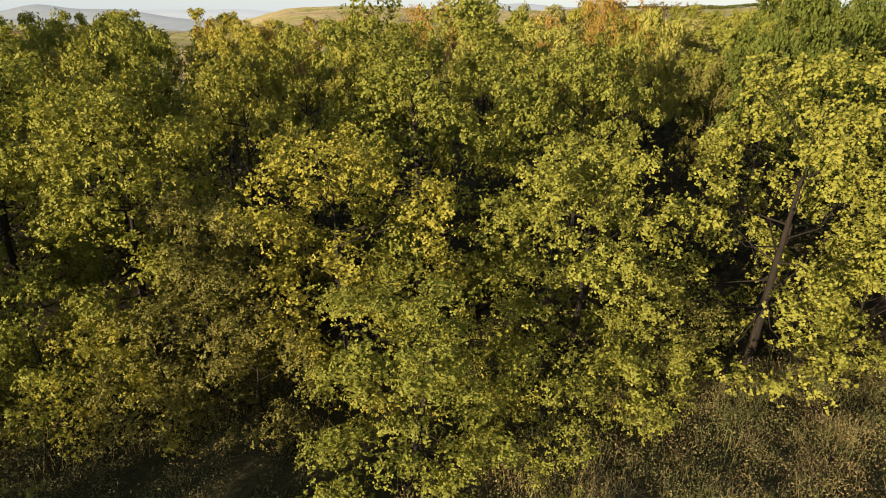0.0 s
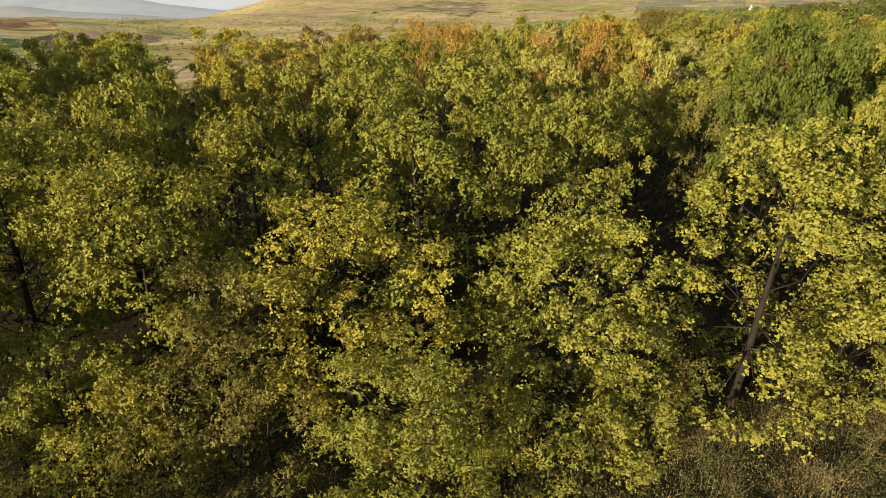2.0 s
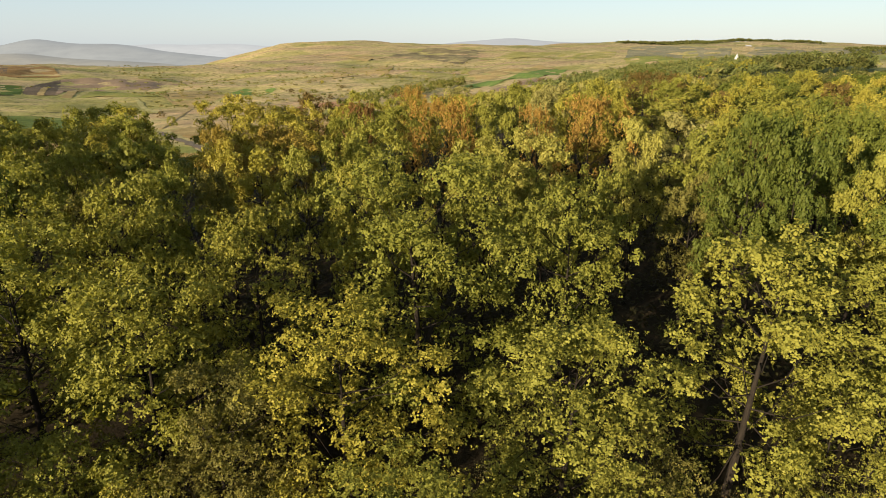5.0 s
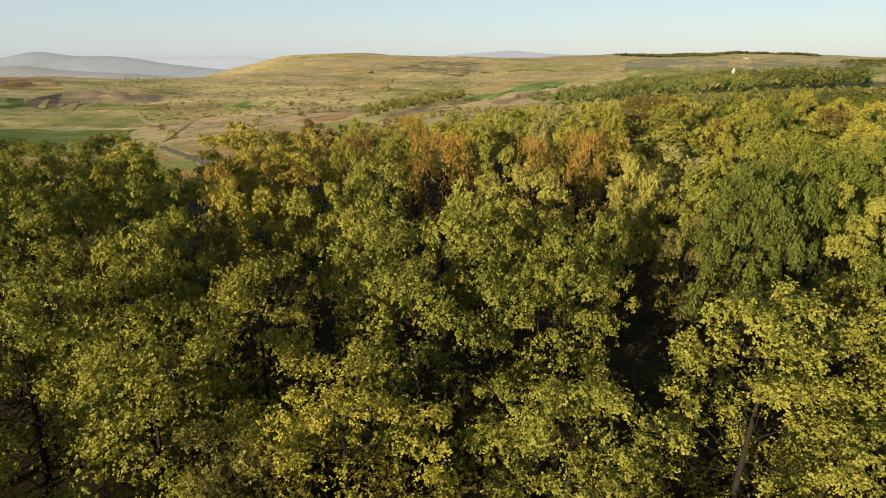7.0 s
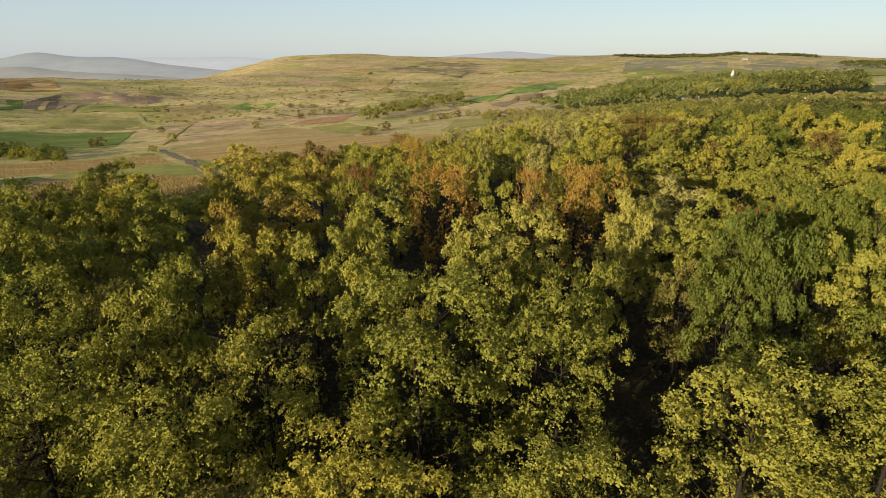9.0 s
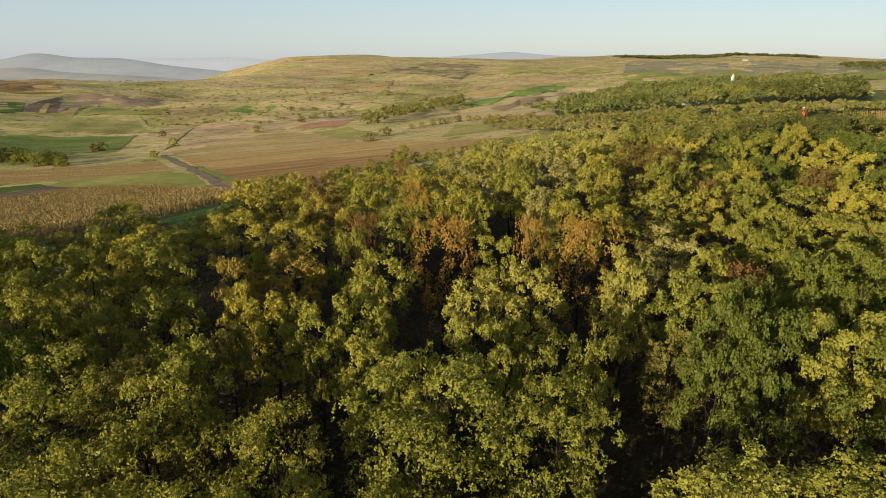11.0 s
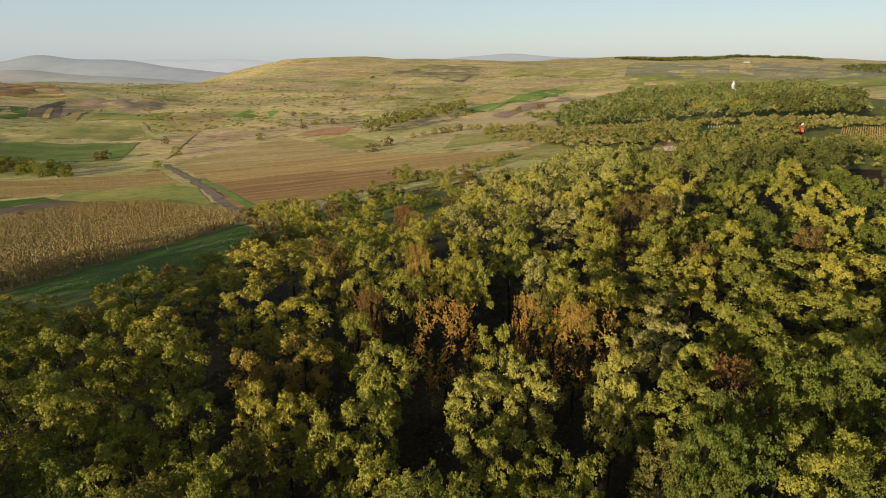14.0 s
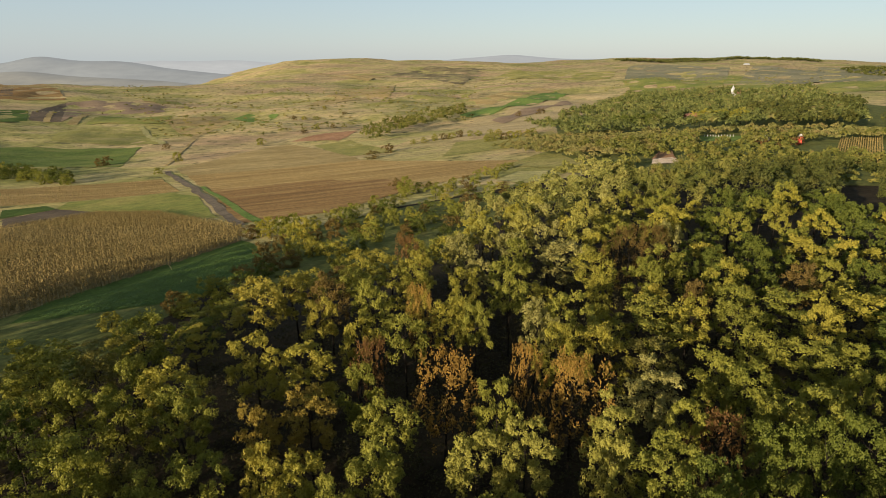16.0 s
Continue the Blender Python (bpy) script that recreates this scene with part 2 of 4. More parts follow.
M_PALEGRASS = soil("pale_dry_grass", [(0.3, (0.20, 0.19, 0.065)), (0.7, (0.32, 0.27, 0.12))], 0.08, fine=1.5)
M_SAND = soil("bare_sand", [(0.3, (0.42, 0.31, 0.21)), (0.7, (0.56, 0.44, 0.32))], 0.15)
M_TRACK = soil("dirt_track", [(0.3, (0.085, 0.066, 0.046)), (0.7, (0.15, 0.118, 0.082))], 0.2)
M_REDSOIL = soil("reddish_soil", [(0.3, (0.20, 0.105, 0.055)), (0.7, (0.28, 0.16, 0.085))], 0.03)


# ---- ground: plateau under the wood, falling into a valley, rising to far hills ----
COEF = (16.79, -43.05, 15.00, -1.13, -12.16, 37.14, 33.16, -22.91, 3.31, -8.16, -50.38, 62.68, -14.97, 5.13, -46.46, 8.02)


def ground(x, y):
    x, y = np.asarray(x, float), np.asarray(y, float)
    yy = np.maximum(y, 0)
    s, q = np.clip(x / (yy + 120), -1.2, 1.2), np.log((yy + 120) / 120)
    terms = [s ** i * q ** j for i in range(4) for j in range(5 - (i > 1)) if 0 < i + j <= 5]
    k = np.clip((np.hypot(x, y) - 20) / 50, 0, 1)
    z = k * k * (3 - 2 * k) * sum(c * t for c, t in zip(COEF, terms))
    far = np.clip((yy - 350) / 900, 0, 1)
    z = z + far * (7 * np.sin(x / 140 + 1.3 * np.sin(y / 310)) * np.sin(y / 210 + x / 520) + 4 * np.sin(x / 61 + y / 130) * np.sin(y / 95 - x / 170))
    near = np.clip((yy - 420) / 350, 0, 1)
    u, v = x + 40 * np.sin(y / 170) + 25 * np.sin(y / 61 + x / 90), y + 45 * np.sin(x / 130)
    z = z + near * (2.6 * np.sin(u / 34 + v / 75) * np.sin(v / 58 - u / 190) + 1.3 * np.sin(u / 15 - v / 31) * np.sin(v / 23 + u / 47))
    z = z + 34 * np.clip((yy - 1500) / 1700, 0, 1) * np.clip((x / (yy + 1) - 0.1) / 0.35, 0, 1)
    # the valley opens and falls away on the far side
    mouth = np.clip((yy - 1850) / 1200, 0, 1) * np.clip((-x / (yy + 1) - 0.28) / 0.4, 0, 1)
    z = z - 170 * mouth * (2 - mouth)
    return z + 46 * np.exp(-((x + 500) / 800) ** 2 - ((y - 3050) / 500) ** 2)


def gz(x, y):
    return float(ground(x, y))


def mesh_of(name, verts, faces, mats, smooth=False):
    me = bpy.data.meshes.new(name)
    me.from_pydata([tuple(v) for v in verts], [], [tuple(f) for f in faces])
    for m in mats:
        me.materials.append(m)
    if smooth:
        me.polygons.foreach_set("use_smooth", [True] * len(me.polygons))
    me.update()
    return me


def quads_mesh(name, corners, mat, tris=False):
    """Many loose quads (n, 4, 3) as one mesh."""
    n, k = corners.shape[:2]
    me = bpy.data.meshes.new(name)
    me.vertices.add(n * k)
    me.vertices.foreach_set("co", corners.reshape(-1).astype(np.float32))
    me.loops.add(n * k)
    me.loops.foreach_set("vertex_index", np.arange(n * k, dtype=np.int32))
    me.polygons.add(n)
    me.polygons.foreach_set("loop_start", np.arange(0, n * k, k, dtype=np.int32))
    me.materials.append(mat)
    me.update(calc_edges=True)
    return me


def build_ground():
    radii = np.concatenate([np.linspace(0, 24, 16), np.geomspace(26, 4900, 190)])
    n = 240
    ang = np.arange(n) * 2 * math.pi / n
    verts, faces = [], []
    for r in radii:
        x, y = r * np.sin(ang), r * np.cos(ang)
        z = ground(x, y)
        verts += list(zip(x, y, z))
    for i in range(len(radii) - 1):
        for j in range(n):
            a, b = i * n + j, i * n + (j + 1) % n
            faces.append((a, a + n, b + n, b))
    g = new("ground", mesh_of("ground", verts, faces, [M_MEADOW], True))
    tagged(g, "rolling pasture of straw and olive green grass", "ground", kind="structure")


build_ground()


def patch(name, quads, mat, label, category="field", lift=0.07, wobble=1.5, step=8.0):
    """A field: one or more four-cornered stretches of ground cover draped on the land."""
    verts, faces = [], []
    for a, b, c, d in quads:
        a, b, c, d = (np.array(p, float) for p in (a, b, c, d))
        n = int(min(60, max(4, np.linalg.norm(b - a) / step)))
        m = int(min(60, max(4, np.linalg.norm(d - a) / step)))
        base = len(verts)
        for i in range(n + 1):
            for j in range(m + 1):
                u, v = i / n, j / m
                p = (a * (1 - u) + b * u) * (1 - v) + (d * (1 - u) + c * u) * v
                w = wobble * noise.noise(Vector((p[0] * 0.05, p[1] * 0.05, 3.1)))
                p = p + w
                far = math.hypot(*p)
                verts.append((p[0], p[1], gz(*p) + lift + far * 0.00022))
        for i in range(n):
            for j in range(m):
                k = base + i * (m + 1) + j
                faces.append((k, k + 1, k + m + 2, k + m + 1))
    ob = new(name, mesh_of(name, verts, faces, [mat], True))
    return tagged(ob, label, category, kind="structure")


patch("forest_floor", [((-48, 12), (60, 8), (110, 205), (-40, 150)), ((60, 8), (160, 40), (230, 200), (110, 205)), ((-40, 150), (110, 205), (60, 222), (-16, 188))], M_SHADEFLOOR, "leaf litter under the oak wood, darkened for its shade", "forest floor", lift=0.06, step=5)
patch("weedy_ground", [((-30, -18), (30, -18), (24, 17.5), (-20, 16))], M_WEEDSOIL, "rough weedy ground before the wood", "grass", lift=0.1, wobble=0.8, step=2)
patch("far_forest_floor", [((110, 165), (230, 150), (250, 190), (62, 222)), ((60, 300), (62, 222), (250, 190), (330, 400)), ((95, 509), (60, 300), (330, 400), (400, 661)), ((293, 960), (95, 509), (400, 661), (398, 700))], M_ROUGH, "dark rough grass under the far wood", "forest floor", lift=0.1)
patch("wood_margin", [((-42, 100), (-24, 96), (-5, 190), (-46, 160)), ((-24, 96), (0, 108), (14, 196), (-5, 190)), ((0, 108), (9, 140), (40, 172), (14, 196))], M_ROUGH, "rough green grass along the edge of the wood", "grass", lift=0.16, step=5)
patch("corn_field", [((-84, 73), (-57, 155), (-66, 181), (-202, 179)), ((-202, 179), (-66, 181), (-124, 242), (-187, 233))], M_CORNSOIL, "dry yellow maize field", step=5)
patch("rough_margin", [((-112, 16), (-92, 66), (-38, 80), (-44, 10)), ((-92, 66), (-80, 100), (-30, 112), (-38, 80))], M_ROUGH, "dark rough grass between crop and wood", "grass", lift=0.04, step=5)
patch("green_strip", [((-72, 89), (-76, 102), (-67, 131), (-45, 93)), ((-45, 93), (-67, 131), (-57, 155), (-42, 134)), ((-45, 93), (-42, 134), (-36, 115), (-42, 102))], M_WHEAT, "bright green strip of young crop", step=5)
patch("ploughed_field", [((-178, 394), (-124, 300), (-20, 223), (-58, 396)), ((-124, 300), (-69, 191), (-37, 195), (-20, 223)), ((-58, 396), (-20, 223), (25, 272), (47, 290))], M_HARVEST, "tan harvested field with straw streaks")
patch("ploughed_field", [((-132, 314), (-70, 191), (-38, 195), (-62, 306)), ((-62, 306), (-38, 195), (-20, 223), (-16, 268))], M_PLOUGH, "brown ploughed field with straw streaks", lift=0.22, wobble=3)
patch("stubble_field", [((-208, 444), (-178, 394), (-58, 396), (-80, 460)), ((-208, 444), (-80, 460), (-120, 520), (-156, 567))], M_STUBBLE, "tan stubble field")
patch("dark_field", [((-206, 258), (-187, 234), (-157, 262), (-196, 282))], M_DARKSOIL, "dark bare soil strip")
patch("green_field", [((-227, 286), (-209, 262), (-196, 283), (-210, 296)), ], M_WHEAT, "small bright green field")
patch("meadow", [((-196, 283), (-157, 262), (-86, 212), (-128, 292)), ((-196, 283), (-128, 292), (-150, 315), (-205, 306))], M_GRASS, "green meadow beside the dirt track")
patch("far_corn_field", [((-286, 364), (-239, 301), (-150, 320), (-190, 384))], M_HARVEST, "second dry maize field")
patch("bare_field", [((-906, 1208), (-1369, 1841), (-1195, 1808), (-805, 1263))], M_PLOUGH, "wide bare brown field on the far slope")
patch("dark_field", [((-930, 1243), (-1234, 1666), (-1234, 1709), (-910, 1254))], M_DARKSOIL, "dark block of turned soil")
patch("dark_field", [((-606, 856), (-715, 1021), (-774, 1213), (-564, 862))], M_DARKSOIL, "dark ploughed field on the valley side")
patch("bare_field", [((-774, 1213), (-741, 1250), (-548, 1253), (-509, 1084)), ((-564, 862), (-774, 1213), (-509, 1084), (-631, 1031))], M_BROWNSOIL, "purple brown field across the valley side")
patch("green_field", [((-615, 810), (-763, 1012), (-726, 1029), (-607, 854))], M_WHEAT, "deep green field on the valley side")
patch("stubble_field", [((-587, 857), (-717, 1073), (-713, 1082), (-574, 853))], M_STUBBLE, "narrow straw field", lift=0.3)
patch("stubble_field", [((-546, 846), (-647, 1058), (-636, 1066), (-532, 847))], M_STUBBLE, "narrow straw field", lift=0.3)
patch("green_field", [((-521, 847), (-576, 984), (-465, 1020), (-399, 821))], M_GRASS, "narrow olive field", lift=0.3)
patch("green_field", [((-661, 1290), (-692, 1385), (-617, 1357), (-527, 1223))], M_OLIVE_FIELD, "olive field beside the stream")
patch("green_field", [((-336, 911), (-324, 973), (-262, 928), (-254, 825))], M_CLOVER, "bright green field by the dirt track")
patch("stubble_field", [((-421, 879), (-365, 981), (-313, 859), (-291, 677))], M_STUBBLE, "tan field by the dirt track")
patch("valley_meadow", [((-446, 659), (-523, 787), (-392, 760), (-301, 631))], M_OLIVE_FIELD, "olive green meadow on the valley floor")
patch("valley_field", [((-377, 485), (-471, 612), (-321, 615), (-266, 469))], M_VALLEY, "green winter crop on the valley floor")
patch("bare_field", [((-156, 588), (-134, 651), (-95, 636), (-102, 559))], M_REDSOIL, "reddish bare soil")
patch("meadow", [((-121, 535), (-90, 554), (-35, 431), (-72, 430))], M_OLIVE_FIELD, "green hollow below the copse")
patch("pale_bank", [((-91, 520), (-77, 542), (-32, 505), (-40, 477))], M_PALEGRASS, "pale dry bank below the copse")
patch("green_strip", [((18, 813), (229, 1248), (220, 1091), (32, 730))], M_CLOVER, "bright green strip across the slope", lift=0.3)
patch("stubble_field", [((9, 880), (24, 1048), (206, 1328), (227, 1256))], M_STUBBLE, "pale stubble field above the copse")
patch("tan_field", [((34, 704), (218, 1084), (305, 1029), (121, 612)), ((5, 460), (34, 704), (121, 612), (69, 494))], M_TANFIELD, "pale stubble field on the slope")
patch("stubble_field", [((50, 668), (195, 975), (195, 919), (59, 603))], M_BROWNSOIL, "thin brown strip in the stubble", lift=0.4)
patch("meadow", [((-2, 363), (8, 448), (83, 460), (77, 378))], M_OLIVE_FIELD, "olive meadow below the stubble")
patch("meadow", [((16, 264), (65, 343), (72, 264), (29, 204))], M_OLIVE_FIELD, "olive green rough meadow behind the wood")
patch("pale_meadow", [((20, 228), (32, 252), (43, 242), (34, 205))], M_PALEGRASS, "pale dry grass glade beside the wood", lift=0.3)
patch("glade", [((31, 273), (47, 293), (65, 266), (55, 240))], M_OLIVE_FIELD, "green glade behind the wood", lift=0.3)
patch("stubble_field", [((452, 1538), (761, 2549), (1044, 2244), (668, 1444))], M_HAZEFIELD, "pale distant field greyed for haze")
patch("bare_field", [((591, 1240), (1115, 2222), (1676, 2357), (1301, 1805)), ((591, 1240), (1301, 1805), (945, 1306), (623, 1058))], M_HAZEFIELD, "broad tan field on the plateau, greyed for haze")
patch("stubble_field", [((-510, 2372), (-326, 2330), (-207, 2222), (-258, 1968))], M_STUBBLE, "pale field on the ridge")
patch("heath", [((-211, 2258), (-75, 2684), (167, 2566), (48, 1717))], M_HEATH, "purple brown scrubby heath")
patch("stubble_field", [((103, 1828), (250, 2446), (551, 1977), (420, 1552))], M_OLIVE_FIELD, "olive pasture on the plateau")
patch("stubble_field", [((-244, 1029), (-283, 1583), (-157, 1864), (-111, 1183))], M_STUBBLE, "dry pasture on the far slope")
patch("meadow", [((-140, 988), (-78, 1177), (57, 1207), (0, 1075))], M_OLIVE_FIELD, "olive pasture above the copse")
patch("meadow", [((330, 1010), (620, 1086), (815, 1683), (420, 1500)), ((420, 700), (640, 700), (800, 1100), (430, 960))], M_GRASS, "olive green meadow behind the far wood")
patch("dark_field", [((421, 971), (440, 935), (365, 767), (345, 819))], M_DARKSOIL, "dark soil beside the church")
patch("lawn", [((137, 333), (128, 305), (146, 290), (158, 312))], M_CLOVER, "green lawn before the far wood", lift=0.3)
patch("lawn", [((106, 392), (106, 360), (126, 345), (134, 368))], M_PALEGRASS, "pale lawn strip before the dark trees", lift=0.3)
patch("sandy_bank", [((88, 247), (100, 274), (105, 272), (96, 242))], M_REDSOIL, "orange bare earth bank above the sand", "bank", lift=0.4)
patch("sandy_clearing", [((80, 229), (90, 248), (97, 247), (90, 222))], M_SAND, "pale bare sandy clearing at the wood edge", "clearing", lift=0.5, wobble=5, step=2)
patch("grass_verge", [((-65.2, 189), (-108, 270), (-105, 271), (-62, 190)), ((-108, 270), (-143, 331), (-141, 332), (-105, 271))], M_CLOVER, "bright green grass verge beside the dirt track", "verge", lift=0.3, wobble=0.6)
patch("dirt_track", [((-66.6, 186), (-109.8, 269.4), (-113.2, 267.2), (-70, 185)), ((-109.8, 269.4), (-144.8, 331.4), (-148.4, 329.2), (-113.2, 267.2)), ((-144.8, 331.4), (-206, 428), (-209.6, 426), (-148.4, 329.2))], M_TRACK, "rutted grey dirt track", "track", lift=0.25)
patch("stream_bed", [((-419, 798), (-416, 806), (-305, 638), (-311, 633))], M_PALEGRASS, "pale stony stream bed in the valley", "stream bed", lift=0.3)
patch("farm_path", [((-225, 461), (-224, 467), (-287, 672), (-292, 677)), ((-292, 677), (-287, 672), (-397, 846), (-394, 834))], M_STUBBLE, "thin pale path up the slope", "path", lift=0.3)


# ---- trees ----
def tubes(paths, sides=6):
    """Tapering limbs: each path is a list of (point, radius)."""
    verts, faces = [], []
    for path in paths:
        base = len(verts)
        for i, (p, r) in enumerate(path):
            q = path[min(i + 1, len(path) - 1)][0] - path[max(i - 1, 0)][0]
            q = q / (np.linalg.norm(q) + 1e-9)
            u = np.cross(q, (0.31, 0.95, 0.05))
            u /= np.linalg.norm(u) + 1e-9
            v = np.cross(q, u)
            for k in range(sides):
                a = 2 * math.pi * k / sides
                verts.append(tuple(p + r * (math.cos(a) * u + math.sin(a) * v)))
        for i in range(len(path) - 1):
            for k in range(sides):
                a, b = base + i * sides + k, base + i * sides + (k + 1) % sides
                faces.append((a, b, b + sides, a + sides))
    return verts, faces


def leaf_cloud(rng, sprays, out, per, spread, size, lift=0.5, simple=False, firm=0.9):
    """Leaves round spray centres, folded a little, turned outward and up: four-cornered, or three-cornered where they are far off."""
    n = len(sprays) * per
    c = np.repeat(sprays, per, 0) + rng.normal(0, 1, (n, 3)) * spread * (1, 1, 0.7)
    nor = np.repeat(out, per, 0) * firm + rng.normal(0, 0.55, (n, 3)) + (0, 0, lift)
    nor /= np.linalg.norm(nor, axis=1)[:, None]
    t = np.cross(nor, rng.normal(0, 1, (n, 3)))
    t /= np.linalg.norm(t, axis=1)[:, None]
    s = np.cross(nor, t)
    L = size * rng.uniform(0.65, 1.25, (n, 1))
    a, b = t * L * 0.5, s * L * 0.33
    lift_tip = nor * L * 0.10
    if simple:
        return np.stack([c - a - b, c + a * 1.1, c - a * 0.9 + b * 1.1], 1)
    return np.stack([c - a - b * 0.45, c + a * 0.1 + b - lift_tip, c + a + b * 0.35, c - a * 0.1 - b - lift_tip], 1)


def rosettes(rng, tips, out, per, size, simple=False, stir=0.42, sweep=0.0):
    """Leaves that spread like a star from each twig tip, all of one tip facing about the same way."""
    n = len(tips) * per
    face = out * 0.9 + rng.normal(0, 0.35, tips.shape) + (0, 0, 0.35)
    nor = np.repeat(face, per, 0) + rng.normal(0, stir, (n, 3))
    nor /= np.linalg.norm(nor, axis=1)[:, None]
    t = np.cross(nor, rng.normal(0, 1, (n, 3)))
    t /= np.linalg.norm(t, axis=1)[:, None]
    if sweep:
        t = np.repeat(out * (0.5, 0.5, 0.1), per, 0) + rng.normal(0, 0.28, (n, 3)) + (0, 0, sweep)
        t /= np.linalg.norm(t, axis=1)[:, None]
        nor = np.cross(t, rng.normal(0, 1, (n, 3)))
        nor /= np.linalg.norm(nor, axis=1)[:, None]
    s = np.cross(nor, t)
    L = size * rng.uniform(0.7, 1.25, (n, 1))
    c = np.repeat(tips, per, 0) + t * L * 0.55 + rng.normal(0, size * 0.22, (n, 3))
    a, b = t * L * 0.5, s * L * (0.24 if sweep else 0.36)
    tip = nor * L * 0.14
    if simple:
        return np.stack([c - a, c + a * 0.8 + b * 1.2 - tip, c + a * 0.8 - b * 1.2 - tip], 1)
    return np.stack([c - a, c + a * 0.25 + b - tip, c + a, c + a * 0.25 - b - tip], 1)


def tree_meshes(name, seed, H, W, low, lobes_n, per_lobe, sprays, per, leaf, mat, upright=0.0, puff=1.0, twigs=True, inner=0, simple=False, core=0.62, hollow=0.45):
    """Trunk, limbs and a ragged crown: boughs end in lobes, lobes are bunches of clumps, clumps are shells of leaf sprays."""
    rng = np.random.default_rng(seed)
    top = np.array([rng.normal(0, 0.03) * H, rng.normal(0, 0.03) * H, H * 0.82])
    knee = np.array([top[0] * 0.4 + rng.normal(0, 0.12), top[1] * 0.4 + rng.normal(0, 0.12), H * 0.4])
    r0 = 0.014 * H
    paths = [[(np.array([0, 0, -0.35]), r0 * 1.5), (np.array([0, 0, 0.25]), r0 * 1.1), (knee * 0.5, r0 * 0.9), (knee, r0 * 0.72), ((knee + top) / 2, r0 * 0.45), (top, r0 * 0.12)]]
    lobes = []
    for i in range(lobes_n):
        a = 2.4 * i + rng.uniform(-0.45, 0.45)
        frac = (i + 0.5) / lobes_n
        h = low + 0.6 + (H * 0.93 - low - 0.6) * frac
        reach = W * 0.5 * math.sqrt(max(0.04, 1 - ((frac - 0.40) / 0.66) ** 2)) * rng.uniform(core, 0.95)
        lobes.append((np.array([math.cos(a) * reach, math.sin(a) * reach, h + rng.normal(0, 0.25)]), W * rng.uniform(0.13, 0.20)))
    clumps = lobes_n * per_lobe
    centre = np.zeros((clumps, 3))
    for k in range(clumps):
        lc, lr = lobes[k % lobes_n]
        d = rng.normal(0, 1, 3)
        d /= np.linalg.norm(d)
        away = np.array([lc[0], lc[1], (lc[2] - H * 0.45) * 0.6])
        d = d + away / (np.linalg.norm(away) + 1e-6) * 0.7 + (0, 0, 0.25)
        d /= np.linalg.norm(d)
        p = lc + d * lr * rng.uniform(0.6, 1.2) * (1, 1, 0.9 + upright)
        p[2] = min(max(p[2], 0.3), H)
        centre[k] = p
    for lc, lr in lobes:
        s = knee + (top - knee) * max(0, min(0.85, (lc[2] - knee[2] - 1.2) / (top[2] - knee[2]))) if lc[2] > knee[2] + 1 else knee * (0.5 + 0.4 * rng.random())
        mid = (s + lc) / 2 + np.array([0, 0, -0.25]) + rng.normal(0, 0.15, 3)
        paths.append([(s, r0 * 0.26), (mid, r0 * 0.15), (lc, r0 * 0.06)])
    for k in range(0, clumps if twigs else 0, 2):
        lc = lobes[k % lobes_n][0]
        paths.append([(lc, r0 * 0.07), ((lc + centre[k]) / 2 + rng.normal(0, 0.08, 3), r0 * 0.05), (centre[k], r0 * 0.02)])
    v, f = tubes(paths[:1], 7 if twigs else 5)
    bv, bf = tubes(paths[1:], 5 if twigs else 4)
    n = clumps * sprays
    d = rng.normal(0, 1, (n, 3)) + (0, 0, 0.35)
    d /= np.linalg.norm(d, axis=1)[:, None]
    rc = np.repeat(W * 0.078 * puff * rng.uniform(0.6, 1.35, clumps), sprays)[:, None]
    sp = np.repeat(centre, sprays, 0) + d * rc * rng.uniform(hollow, 1.12, (n, 1)) * (1, 1, 0.8 + upright)
    q = rosettes(rng, sp, d, per, leaf, simple, sweep=0.8 if upright else 0.0)
    # shaded inner leaves close the clumps
    ci = np.repeat(centre, inner, 0) + rng.normal(0, W * 0.024 * puff, (clumps * inner, 3))
    q = np.concatenate([q, leaf_cloud(rng, ci, rng.normal(0, 1, ci.shape), 1, 0.01, W * 0.048 * puff, 0.0, simple)]) if inner else q
    return mesh_of(name + "_trunk", v, f, [M_BARK], True), mesh_of(name + "_branches", bv, bf, [M_BARK], True), quads_mesh(name + "_crown", q, mat)


KINDS = {}


def plant(kind, x, y, h, w, colour, label, turn=0.0, group="oak wood", name="tree", category="tree", z=None):
    """A tree of one of the prepared kinds, scaled to height h and crown width w."""
    tm, bm_, cm, H, W = KINDS[kind]
    root = new(name)
    root.location = (x, y, gz(x, y) if z is None else z)
    root.rotation_euler = (0, 0, turn)
    root.scale = (w / W, w / W, h / H)
    stem = None
    for nm, me in (("trunk", tm), ("branchwork", bm_), ("crown", cm)):
        p = new(nm, me)
        p.parent = stem if nm == "branchwork" else root
        stem = stem or p
        if nm == "crown":
            p.material_slots[0].link = "OBJECT"
            p.material_slots[0].material = LEAVES[colour]
    return tagged(root, label, category, group)


for i in range(5):
    KINDS["near", i] = (*tree_meshes("oak_near", 10 + i, 10, 6.4, 0.3, 24, 6, 36, 6, 0.108, M_OAK, puff=1.4, core=0.35, hollow=0.25), 10, 6.4)
for i in range(4):
    KINDS["half", i] = (*tree_meshes("oak_half", 20 + i, 10, 6.8, 1.0, 22, 6, 28, 6, 0.125, M_OAK, puff=1.35, core=0.4, hollow=0.25), 10, 6.8)
